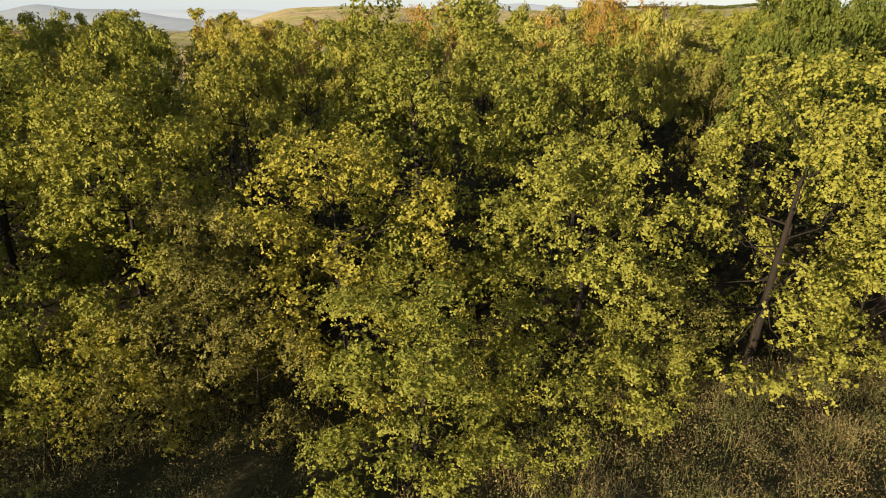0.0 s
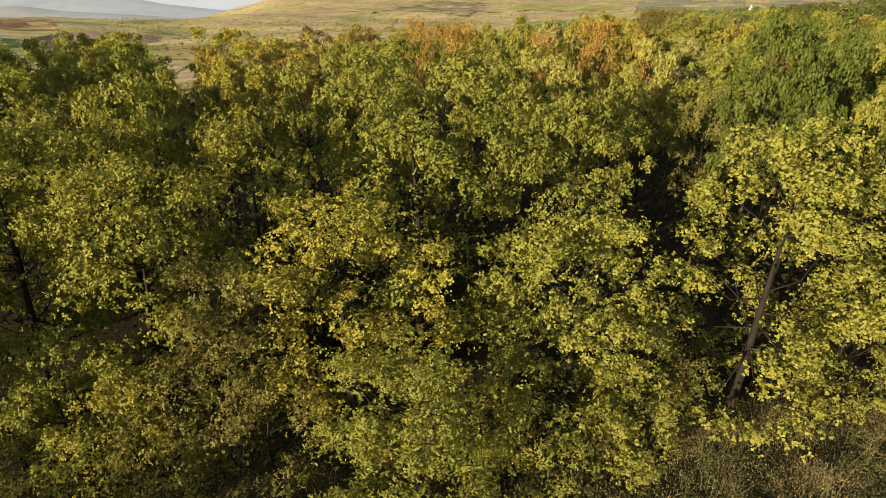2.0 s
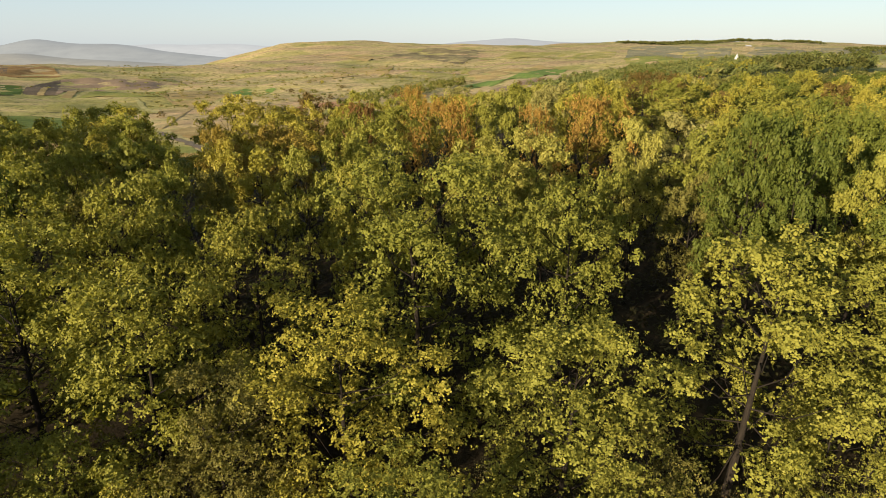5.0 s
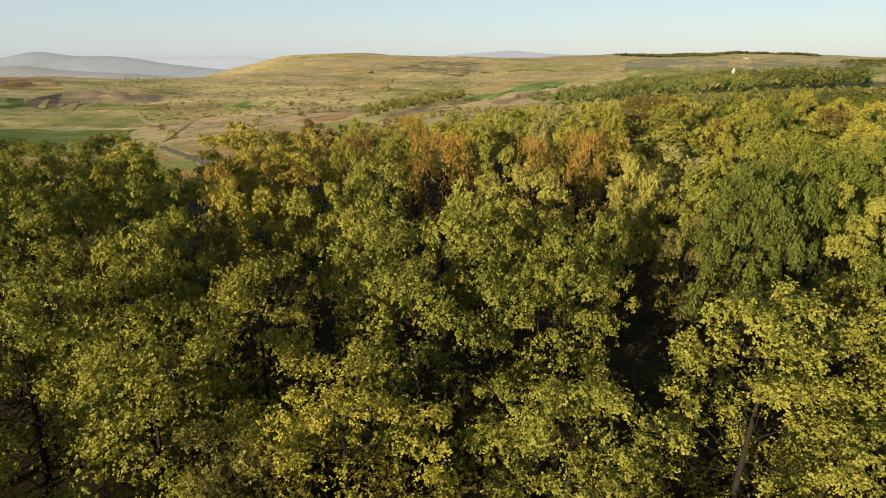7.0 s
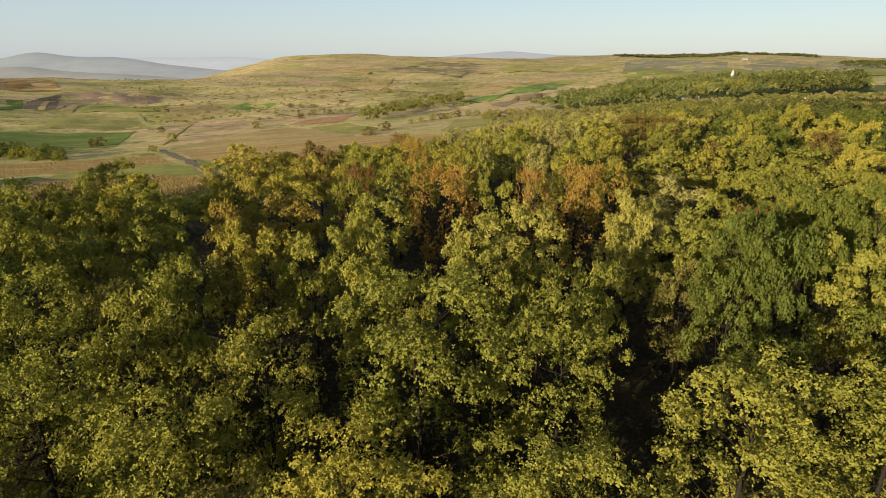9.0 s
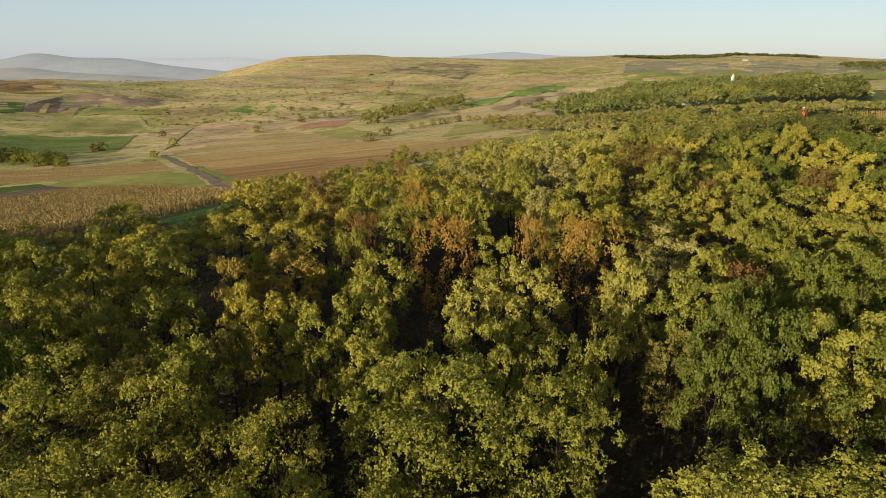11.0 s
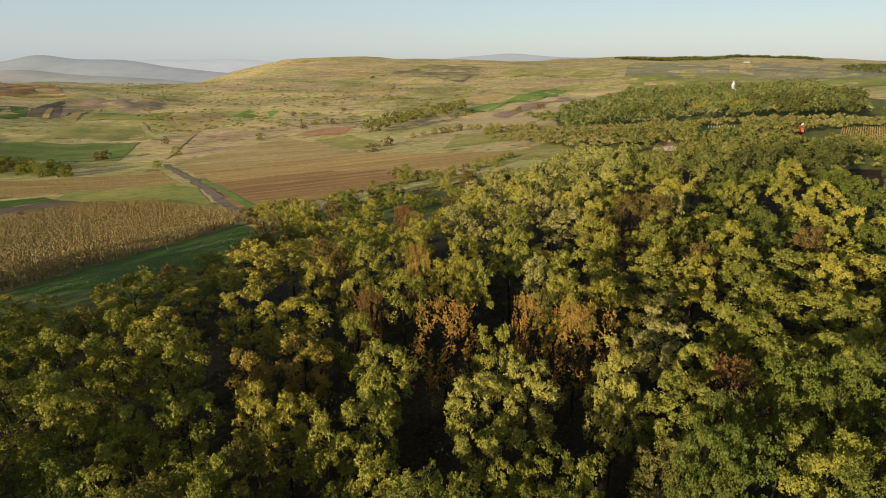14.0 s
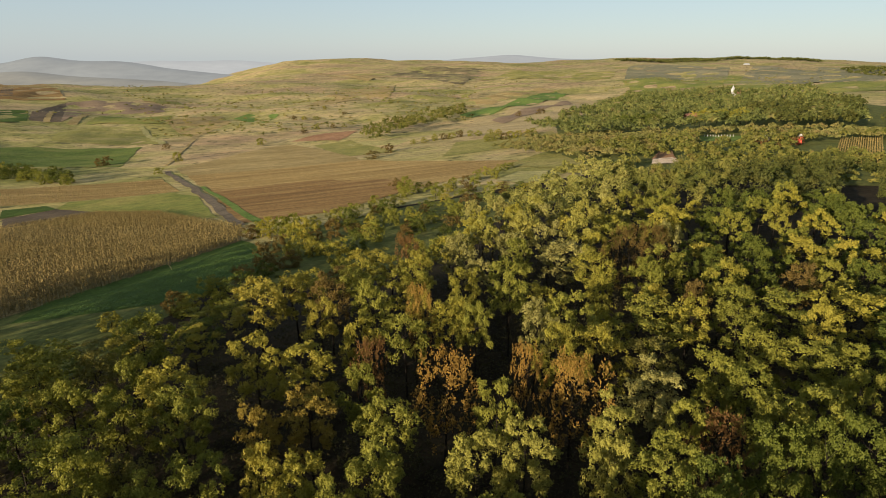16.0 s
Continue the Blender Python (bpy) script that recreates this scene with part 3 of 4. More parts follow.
for i in range(6):
    KINDS["mid", i] = (*tree_meshes("oak_mid", 30 + i, 10, 5.4, 3.7, 18, 6, 20, 5, 0.142, M_OAK, puff=1.02, twigs=False, simple=True, inner=1, core=0.3, hollow=0.55), 10, 5.4)
for i in range(6):
    KINDS["far", i] = (*tree_meshes("oak_far", 50 + i, 10, 5.4, 4.3, 16, 6, 14, 5, 0.170, M_OAK, puff=1.12, twigs=False, simple=True, inner=1, core=0.3, hollow=0.55), 10, 5.4)
for i in range(5):
    KINDS["distant", i] = (*tree_meshes("oak_distant", 60 + i, 10, 5.6, 5.0, 12, 4, 12, 5, 0.255, M_OAK, puff=1.2, twigs=False, simple=True, inner=1, core=0.3, hollow=0.55), 10, 5.6)
for i in range(2):
    KINDS["broom", i] = (*tree_meshes("broom", 70 + i, 10, 7.2, 3.0, 24, 6, 15, 6, 0.14, M_ORANGE, upright=1.3, puff=0.6, core=0.3, hollow=0.1), 10, 7.2)
for i in range(3):
    KINDS["shrub", i] = (*tree_meshes("shrub", 80 + i, 5, 5, 0.1, 16, 5, 24, 5, 0.085, M_GREEN, puff=1.5, core=0.3, hollow=0.2), 5, 5)
for i in range(3):
    KINDS["bush", i] = (*tree_meshes("bush", 90 + i, 5, 6, -0.6, 15, 4, 9, 5, 0.27, M_GREEN, puff=1.35, twigs=False, simple=True, inner=2, core=0.25), 5, 6)
WORDS = {"lime": "oak with pale yellow-green autumn crown", "olive": "young tree with fine dull olive leaves", "dark": "dark green oak, its leaf colour also standing in for shade", "oak": "oak with olive green autumn crown in dense wood", "green": "deep green leafy oak in dense wood", "yellow": "oak with bright yellow-green autumn crown",
         "gold": "oak with golden yellow autumn crown", "orange": "tree with upswept orange autumn crown", "red": "tree with thin reddish brown crown",
         "brown": "tree with dull brown upswept crown", "pale": "tree with pale silvery green crown"}
PINNED = []
rng = random.Random(4)


def pin(kind, x, y, h, w, colour):
    n = {"near": 5, "half": 4, "mid": 6, "far": 6, "broom": 2, "shrub": 3, "bush": 3}[kind]
    plant((kind, len(PINNED) % n), x, y, h, w, colour, WORDS[colour], rng.uniform(0, 6.28))
    PINNED.append((x, y, w))


# front edge of the wood
for x, y, h, w, c in ((10.3, 16.6, 9.8, 6.4, "yellow"), (-0.8, 20.6, 11.1, 7.2, "green"), (-2.6, 15.2, 7.9, 5.6, "oak"), (-0.6, 10.9, 5.6, 4.6, "green"), (3.9, 14.8, 7.8, 5.4, "yellow"),
                      (15.6, 17.2, 8.8, 6.2, "yellow"), (-9.0, 15.6, 8.8, 5.4, "green"), (-13.5, 16.5, 9.8, 6.2, "green"), (-6.2, 14.6, 6.4, 4.2, "olive"), (-7.0, 20.0, 9.6, 5.2, "oak")):
    pin("near", x, y, h, w, c)
for x, y, h, w, c in ((5.0, 21.4, 9.6, 5.4, "green"), (-17.5, 21.5, 10.2, 6.4, "green"), (-12.4, 21.4, 10.0, 5.2, "green"), (20.4, 21.2, 11.8, 6.0, "dark"), (-19.5, 15.5, 9.6, 6.2, "green")):
    pin("half", x, y, h, w, c)
# young growth in front, and shrubs and trees that only their shade shows
for x, y, h, w, c in ((-4.6, 12.9, 3.8, 3.8, "olive"), (6.6, 15.0, 3.8, 3.8, "olive"), (2.6, 11.9, 3.4, 3.6, "green"), (-12.2, 13.2, 4.4, 4.0, "green"), (-8.4, 12.6, 3.6, 3.4, "oak"), (13.4, 16.2, 4.2, 3.6, "yellow"),
                      (-9.5, 7.0, 3.0, 4.4, "olive"), (-12.6, 4.0, 3.6, 5.0, "olive"), (-15.6, 6.4, 4.0, 5.0, "olive"), (-8.2, 3.2, 2.8, 4.6, "olive"), (-5.6, 6.0, 2.0, 3.4, "olive"), (7.4, 6.4, 1.3, 3.0, "olive"), (2.2, 6.8, 1.2, 2.6, "olive")):
    pin("shrub" if y > 5 else "bush", x, y, h, w, c)
for x, y, h, w, c in ((-10.4, 13.0, 4.6, 4.2, "green"), (-14.4, 13.4, 5.2, 4.6, "green"), (-7.2, 12.8, 4.0, 3.8, "olive"), (-16.8, 12.6, 4.6, 4.2, "oak"), (-12.4, 11.6, 2.6, 3.4, "olive"), (5.4, 13.4, 3.6, 3.4, "green"), (0.9, 12.6, 3.8, 3.4, "oak")):
    pin("shrub", x, y, h, w, c)
# trees out of view, the far ones made overtall to shade the left side
for x, y in ((-17.5, 8.5), (-22.5, 4.0), (-24.5, 11.0), (-29.0, 17.0), (-35.5, 22.0), (-41.5, 29.0), (-46.5, 35.0), (-52.0, 43.0), (-57.0, 50.0), (-63.0, 57.0), (-68.5, 63.0), (-75.0, 68.0), (-82.0, 63.0), (-90.0, 70.0), (-74.0, 58.0), (-97.0, 75.0), (-104.0, 80.0), (-88.0, 62.0), (-80.0, 55.0), (-111.0, 86.0)):
    pin("mid", x, y, 14.5 if x < -40 else 13.5 if x < -27 else 8.6, 8.5 if x < -40 else 7.0, "oak")
# unseen hedge, added to block the low sun under the tall trees beside the crop
for x, y in ((-58.0, 47.0), (-64.0, 54.0), (-70.0, 61.0), (-76.0, 66.0), (-82.0, 70.0), (-88.0, 76.0), (-94.0, 81.0), (-100.0, 86.0)):
    pin("bush", x, y, 8.0, 9.5, "dark")
# second rank and the coloured trees
for x, y, h, w, c in ((-14.6, 24.2, 9.4, 3.5, "olive"), (15.3, 24.3, 12.2, 3.5, "dark"), (-0.8, 24.4, 10.1, 3.4, "green"), (13.4, 24.6, 12.2, 3.5, "dark"), (19.1, 24.8, 11.0, 3.5, "yellow"), (-20.6, 24.9, 10.4, 3.5, "dark"),
                      (-12.3, 25.0, 10.0, 3.5, "green"), (-3.3, 25.4, 10.3, 3.5, "oak"), (7.4, 25.4, 10.2, 3.3, "green"), (21.6, 25.9, 11.0, 3.5, "yellow"), (2.2, 26.8, 10.3, 3.3, "yellow"), (-11.3, 27.6, 9.2, 3.3, "olive"),
                      (12.6, 27.7, 8.9, 3.5, "olive"), (5.1, 27.7, 9.3, 3.5, "green"), (16.4, 28.3, 12.2, 3.5, "dark"), (-18.4, 28.6, 9.9, 3.5, "green"), (-6.7, 28.9, 10.2, 3.3, "yellow"), (-22.8, 29.7, 10.4, 3.9, "green"),
                      (-15.8, 30.4, 10.2, 4.4, "green"), (21.3, 31.0, 12.2, 4.0, "dark"), (-10.0, 31.3, 9.8, 4.3, "oak"), (-25.2, 31.7, 10.3, 6.0, "green")):
    pin("mid" if y < 50 else "far", x, y, h, w, c)
for x, y, h, w, c in ((25.0, 31.7, 12.2, 3.7, "dark"), (-4.7, 31.8, 10.5, 4.0, "yellow"), (14.8, 32.0, 10.4, 4.9, "green"), (28.4, 32.3, 12.2, 4.2, "dark"), (-21.7, 32.3, 8.7, 3.5, "olive"), (-12.3, 32.4, 9.6, 3.3, "oak"),
                      (11.2, 32.5, 10.6, 3.3, "lime"), (2.5, 33.8, 9.9, 4.5, "lime"), (5.7, 34.4, 10.1, 4.6, "lime"), (-13.6, 36.5, 10.0, 3.3, "gold"), (-32.0, 36.5, 9.8, 4.2, "dark"), (17.9, 36.6, 10.2, 3.5, "green"),
                      (12.5, 36.6, 10.1, 4.0, "lime"), (-4.5, 36.9, 10.1, 4.8, "yellow"), (25.1, 37.3, 10.2, 5.0, "green"), (-24.6, 37.7, 10.2, 3.9, "green"), (-20.0, 37.8, 10.5, 4.7, "green"), (28.6, 38.0, 10.2, 5.1, "green"),
                      (4.1, 38.7, 10.6, 3.3, "green"), (-29.0, 38.9, 10.2, 4.5, "green"), (-10.6, 38.9, 9.5, 4.6, "gold"), (24.9, 41.2, 10.2, 4.7, "green")):
    pin("mid" if y < 50 else "far", x, y, h, w, c)
for x, y, h, w, c in ((33.9, 41.3, 10.2, 3.6, "green"), (-22.6, 41.6, 10.0, 5.5, "oak"), (17.4, 42.0, 9.6, 5.3, "pale"), (-25.9, 42.1, 10.4, 3.7, "green"), (-6.9, 42.1, 10.0, 3.3, "green"), (23.4, 44.1, 10.2, 4.4, "green"),
                      (32.5, 45.5, 10.2, 6.1, "green"), (-12.3, 46.2, 9.4, 5.8, "oak"), (-16.9, 46.3, 10.3, 4.8, "oak"), (-31.8, 46.4, 9.0, 4.6, "olive"), (36.4, 46.6, 9.5, 3.9, "green"), (-37.6, 46.9, 9.7, 6.7, "green"),
                      (28.4, 47.8, 10.3, 5.1, "green"), (10.6, 48.3, 10.4, 4.6, "oak"), (19.5, 48.4, 8.6, 4.9, "olive"), (14.8, 48.4, 10.1, 4.9, "oak"), (-8.4, 51.2, 9.4, 3.5, "oak"), (-30.0, 52.1, 10.2, 6.1, "green"),
                      (-3.8, 52.3, 9.7, 4.7, "yellow"), (38.1, 53.1, 10.4, 3.8, "oak"), (9.3, 53.2, 10.6, 4.0, "pale"), (3.3, 54.0, 10.0, 3.3, "yellow")):
    pin("mid" if y < 50 else "far", x, y, h, w, c)
for x, y, h, w, c in ((12.9, 54.4, 10.6, 5.1, "yellow"), (25.6, 55.2, 9.7, 4.8, "oak"), (21.4, 55.5, 9.4, 6.9, "oak"), (0.7, 55.5, 10.1, 4.9, "oak"), (16.1, 55.6, 9.3, 3.7, "oak"), (-13.3, 57.3, 9.6, 3.8, "oak"),
                      (31.5, 57.6, 9.8, 5.6, "green"), (36.2, 58.5, 9.5, 7.2, "green"), (45.1, 59.0, 9.4, 7.2, "oak"), (-8.0, 59.4, 10.4, 4.1, "yellow"), (28.0, 60.2, 9.7, 3.5, "brown"), (7.5, 61.1, 10.5, 4.1, "yellow"),
                      (-21.6, 62.2, 10.5, 6.8, "oak"), (18.0, 63.3, 9.8, 3.5, "oak"), (-18.6, 67.2, 9.9, 5.9, "oak")):
    pin("mid" if y < 50 else "far", x, y, h, w, c)
for x, y, h, w, c in ((20.1, 35.9, 8.9, 4.4, "red"), (10.6, 41.5, 10.5, 5.8, "orange"), (0.1, 41.9, 10.2, 5.8, "orange"), (7.4, 45.3, 9.4, 3.3, "orange"), (-6.4, 45.9, 9.6, 3.3, "red"), (-2.6, 57.7, 10.1, 3.3, "orange")):
    pin("broom", x, y, h, w, c)
for x, y, h, w, c in ((-35.8, 44.6, 8.8, 5.6, "green"), (-10.4, 67.8, 9.8, 5.6, "yellow"), (-12.4, 82.0, 9.0, 4.7, "oak"), (-3.7, 74.2, 9.8, 4.8, "oak"), (16.6, 76.6, 10.2, 8.1, "pale"), (8.2, 69.0, 9.9, 5.2, "yellow"), (2.4, 66.5, 9.6, 4.4, "oak")):
    pin("far", x, y, h, w, c)
for x, y, h, w, c in ((25.8, 77.5, 10.6, 7.3, "brown"), (29.5, 79.5, 10.4, 6.0, "brown"), (-5.6, 84.0, 9.6, 4.4, "red")):
    pin("broom", x, y, h, w, c)


# low growth along the margin of the crop
for i, (x, y) in enumerate(((-44, 56), (-40, 60), (-37, 66), (-34, 73), (-48, 51), (-52, 47), (-44, 48), (-39, 53), (-35, 59), (-32, 66), (-30, 74), (-36, 47), (-31, 53), (-28, 60), (-41, 42), (-47, 43), (-29, 80), (-31, 86))):
    pin("far", x + rng.uniform(-1, 1), y + rng.uniform(-1, 1), rng.uniform(4.2, 6.4), rng.uniform(4.5, 6.0), ("green", "olive", "dark", "oak", "dark")[i % 5])


# open spots before far buildings and clearings: x, y, radius, depth and half width of the gap in the trees
GAPS = ((178, 432, 8, 70, 8), (155, 286, 3, 30, 3), (158, 262, 4, 34, 4), (146, 313, 12, 62, 11), (88, 232, 9, 40, 7), (77, 216, 8, 10, 6), (69, 206, 7, 10, 6), (116, 368, 8, 16, 8), (178, 245, 22, 45, 22), (316, 664, 4, 80, 3.5))


def free_of_trees(x, y):
    for gx, gy, r, deep, half in GAPS:
        d = math.hypot(gx, gy)
        ux, uy = -gx / d, -gy / d
        along, across = (x - gx) * ux + (y - gy) * uy, abs((x - gx) * uy - (y - gy) * ux)
        if along * along + across * across < r * r or (0 < along < deep and across < half):
            return True
    return False


def near_line(x, y, ax, ay, bx, by):
    """Distance from a straight stretch on the plan."""
    f = min(1, max(0, ((x - ax) * (bx - ax) + (y - ay) * (by - ay)) / ((bx - ax) ** 2 + (by - ay) ** 2)))
    return math.hypot(x - ax - f * (bx - ax), y - ay - f * (by - ay))


def in_wood(x, y):
    """The outline of the oak wood on the plateau."""
    left = float(np.interp(y, (40, 60, 66, 72, 79, 86, 96, 139, 150, 163, 170), (-46, -30, -26, -21, -15, -8, 1, 8, 25, 43, 60)))
    front = 24 if -24 < x < 24 else 14
    back = 168
    if free_of_trees(x, y) or near_line(x, y, 80, 109, 112, 156) < 4.5 or (x + 21) ** 2 + (y - 92) ** 2 < 30:
        return False
    return left < x < y * 0.95 + 30 and front < y < back


# the rest of the wood, tree by tree where it is near
filled = list(PINNED)
crowd = []
tries = 0
while tries < 60000:
    tries += 1
    y = rng.uniform(14, 225)
    x = rng.uniform(-60, 215)
    if not in_wood(x, y):
        continue
    if 20 < y < 64 and -0.86 * y - 2 < x < 0.8 * y + 2 and not y > 60 - 0.2 * x:
        continue
    w = rng.uniform(4.2, 6.6)
    ok = True
    for px, py, pw in filled:
        if abs(px - x) < 12 and abs(py - y) < 12 and math.hypot(px - x, py - y) < (0.52 if y < 40 else 0.5) * (pw + w):
            ok = False
            break
    if ok:
        filled.append((x, y, w))
        crowd.append((x, y, w))
near_crowd = [c for c in crowd if c[1] < 118 and c[0] < c[1] * 0.85 + 14]
far_crowd = [c for c in crowd if c not in near_crowd]
for i, (x, y, w) in enumerate(near_crowd):
    d = math.hypot(x, y)
    roll = rng.random()
    c = "oak" if roll < 0.62 else "green" if roll < 0.80 else "yellow" if roll < 0.93 else "brown" if roll < 0.97 else "pale"
    # both flanks of the wood get dark leaves in place of shade
    if x > 0.42 * y and y > 24 and rng.random() < (0.75 if y < 50 else 0.7):
        c = "dark"
    if x > 0.36 * y and c == "yellow":
        c = "green"
    if x < -0.35 * y and rng.random() < 0.85:
        c = "dark" if rng.random() < 0.75 else "green"
    if -0.03 * y < x < 0.32 * y and y > 70 and rng.random() < 0.6:
        c = "lime" if rng.random() < 0.8 else "pale"
    k = ("mid", i % 6) if d < 50 else ("far", i % 6) if d < 84 else ("distant", i % 5)
    plant(k, x, y, rng.uniform(8.0, 10.8), w * rng.uniform(0.9, 1.05), c, WORDS[c], rng.uniform(0, 6.28))


def woodland(name, places, seed, cards, leaf, mat, label, hmin=8, hmax=11):
    """Far wood as one mass: every crown a dome of leafy clumps of uneven size."""
    r = np.random.default_rng(seed)
    out = []
    for x, y, w in places:
        h = r.uniform(hmin, hmax)
        base = np.array([x, y, gz(x, y) + h * 0.66])
        k = int(r.integers(8, 13))
        b = r.normal(0, 1, (k, 3))
        b /= np.linalg.norm(b, axis=1)[:, None]
        b[:, 2] = np.abs(b[:, 2]) * 1.1 - 0.2
        b *= r.uniform(0.55, 0.85, (k, 1))
        b[0] = (0, 0, 0.8)
        pick = r.integers(0, k, cards)
        d = r.normal(0, 1, (cards, 3)) + b[pick] * 0.9 + (0, 0, 0.25)
        d /= np.linalg.norm(d, axis=1)[:, None]
        size = r.uniform(0.22, 0.38, k)[pick][:, None]
        p = base + (b[pick] + d * size * r.uniform(0.75, 1.1, (cards, 1))) * (w * 0.5, w * 0.5, h * 0.30)
        out.append(leaf_cloud(r, p, d, 1, 0.04, leaf, 0.25, True))
        m = max(6, cards // 14)
        q = r.normal(0, 1, (m, 3))
        q /= np.linalg.norm(q, axis=1)[:, None]
        q[:, 2] = np.abs(q[:, 2])
        out.append(leaf_cloud(r, base + q * (w * 0.2, w * 0.2, h * 0.14), q, 1, 0.05, w * 0.3, 0.0, True))
    ob = new(name, quads_mesh(name, np.concatenate(out), mat))
    return tagged(ob, label, "woodland", kind="stuff")


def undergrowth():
    """Saplings and brambles between the trunks, near black to paint the shade of the gaps."""
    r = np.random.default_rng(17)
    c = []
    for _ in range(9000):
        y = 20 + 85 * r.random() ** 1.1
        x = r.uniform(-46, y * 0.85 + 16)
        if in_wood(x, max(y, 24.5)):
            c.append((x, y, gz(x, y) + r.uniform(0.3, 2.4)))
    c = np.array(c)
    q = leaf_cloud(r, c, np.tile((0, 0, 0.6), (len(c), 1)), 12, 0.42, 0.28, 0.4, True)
    tagged(new("undergrowth", quads_mesh("undergrowth", q, M_SHADELEAF)), "bramble and sapling undergrowth among trunks, coloured near black for shade", "undergrowth", kind="stuff")


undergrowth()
bright = [c for c in far_crowd if 0.0 < c[0] < 0.32 * c[1] and c[1] < 165]
woodland("woodland", bright, 26, 440, 0.36, M_PALEWOOD, "pale yellow-green trees of the oak wood")
woodland("woodland", [c for c in far_crowd if c[0] <= 0.45 * c[1] + 8 and c not in bright], 7, 440, 0.36, M_WOOD, "dense oak wood in early autumn colour")
# darker leaf colour on this side paints in the shaded hollow
woodland("woodland", [c for c in far_crowd if c[0] > 0.45 * c[1] + 8], 27, 340, 0.40, M_DARKWOOD, "dense green wood, leaves darkened to stand for shade")


def scatter(corners, n, seed, gap=4.0, w=(4.5, 7.5)):
    """Places strewn over a four-cornered stretch of land, no two closer than gap."""
    r, out = random.Random(seed), []
    a, b, c, d = (Vector(p) for p in corners)
    for _ in range(n * 12):
        u, v = r.random(), r.random()
        p = (a.lerp(b, u)).lerp(d.lerp(c, u), v)
        if not free_of_trees(p.x, p.y) and all((p.x - q[0]) ** 2 + (p.y - q[1]) ** 2 > gap * gap for q in out):
            out.append((p.x, p.y, r.uniform(*w)))
        if len(out) >= n:
            break
    return out


woodland("far_wood", scatter(((66, 490), (84, 360), (212, 300), (293, 429)), 400, 1, 7.5, (8, 11)), 8, 130, 1.15, M_FARWOOD, "far mixed wood of green and yellowing trees", 9, 13)
woodland("far_wood", scatter(((95, 509), (293, 429), (398, 661), (293, 960)), 560, 2, 9, (9, 13)), 28, 90, 1.6, M_FARWOOD, "far mixed wood of green and yellowing trees", 9, 14)
woodland("far_wood", scatter(((56, 420), (60, 262), (210, 262), (212, 310)), 330, 18, 5.4, (5, 7.5)), 18, 100, 0.9, M_SCRUB, "low olive and brown scrub below the lawn", 3, 5.5)
woodland("far_wood", scatter(((172, 306), (200, 292), (290, 420), (215, 430)), 130, 19, 8, (8, 12)), 29, 130, 1.2, M_DARKWOOD, "tall dark green trees behind the shrine", 11, 15)
woodland("far_wood", scatter(((210, 290), (330, 420), (470, 560), (330, 280)), 240, 3, 9, (7, 11)), 9, 90, 1.5, M_DARKWOOD, "far dark green wood on the plateau", 8, 12)
woodland("copse", scatter(((-83, 574), (-64, 511), (-30, 600), (-60, 700)), 46, 4, 5, (6, 9)) + scatter(((-75, 690), (-30, 600), (24, 760), (28, 930)), 110, 5, 6, (7, 10)), 10, 60, 1.5, M_WOOD, "small copse of yellowing trees on the slope", 8, 13)
woodland("scrub_wood", scatter(((45, 168), (150, 160), (200, 205), (62, 222)), 330, 36, 4.2, (3.5, 6)), 36, 90, 0.75, M_WOOD, "low scrub of olive and brown bushes", 2.5, 5)
woodland("scrub_wood", scatter(((62, 222), (112, 200), (250, 190), (260, 300)), 420, 16, 4.8, (4, 7)), 15, 90, 0.9, M_WOOD, "low mixed scrub wood behind the oaks", 3, 6)
woodland("hedge_wood", scatter(((30, 378), (48, 304), (88, 250), (132, 370)), 190, 6, 4.5, (4, 6)), 11, 80, 0.9, M_SCRUB, "olive and brown scrub wood behind the oaks", 3, 6)
woodland("hedge_wood", scatter(((30, 182), (60, 170), (76, 236), (48, 236)), 90, 37, 5, (4, 6.5)), 37, 110, 0.7, M_PALEWOOD, "pale yellow-green trees at the wood edge", 3.5, 6)
woodland("hedge_wood", scatter(((70, 320), (80, 235), (170, 255), (150, 310)), 170, 12, 5, (4, 7)), 12, 90, 0.9, M_WOOD, "scrub wood of olive green trees behind the oaks", 4, 8)
woodland("distant_wood", scatter(((1150, 1700), (1500, 1700), (1700, 2300), (1300, 2000)), 160, 14, 18, (14, 22)), 13, 40, 5, M_DARKWOOD, "distant dark wood on the plateau", 9, 12)
woodland("distant_wood", scatter(((900, 3100), (1900, 3100), (1950, 3350), (900, 3300)), 260, 15, 25, (25, 40)), 14, 40, 8, M_DARKWOOD, "distant wood along the skyline", 10, 14)

# shrubs and hedges in the fields
WORDS_BUSH = {"green": "round green bush in open pasture", "oak": "olive green bush in open pasture", "yellow": "yellowing bush in open pasture", "brown": "bare brownish thorn bush in pasture", "dark": "dark green bush beside the maize field"}


def bushes(places, h, w, colours, seed, kind="bush"):
    r = random.Random(seed)
    for x, y in places:
        c = r.choice(colours)
        plant((kind, r.randrange(3)), x + r.uniform(-1, 1), y + r.uniform(-1, 1), h * r.uniform(0.7, 1.2), w * r.uniform(0.75, 1.2), c, WORDS_BUSH[c], r.uniform(0, 6), "bushes in the pasture", "bush", "bush")


bushes(((-323, 416), (-314, 424), (-304, 414), (-295, 409), (-287, 404), (-276, 398), (-268, 392), (-258, 386), (-330, 425), (-338, 430), (-345, 436), (-352, 442), (-318, 411), (-309, 419), (-299, 403), (-281, 410), (-272, 385), (-335, 440), (-326, 433), (-262, 396), (-253, 380)), 8.5, 9.5, ["dark", "green", "dark"], 1)
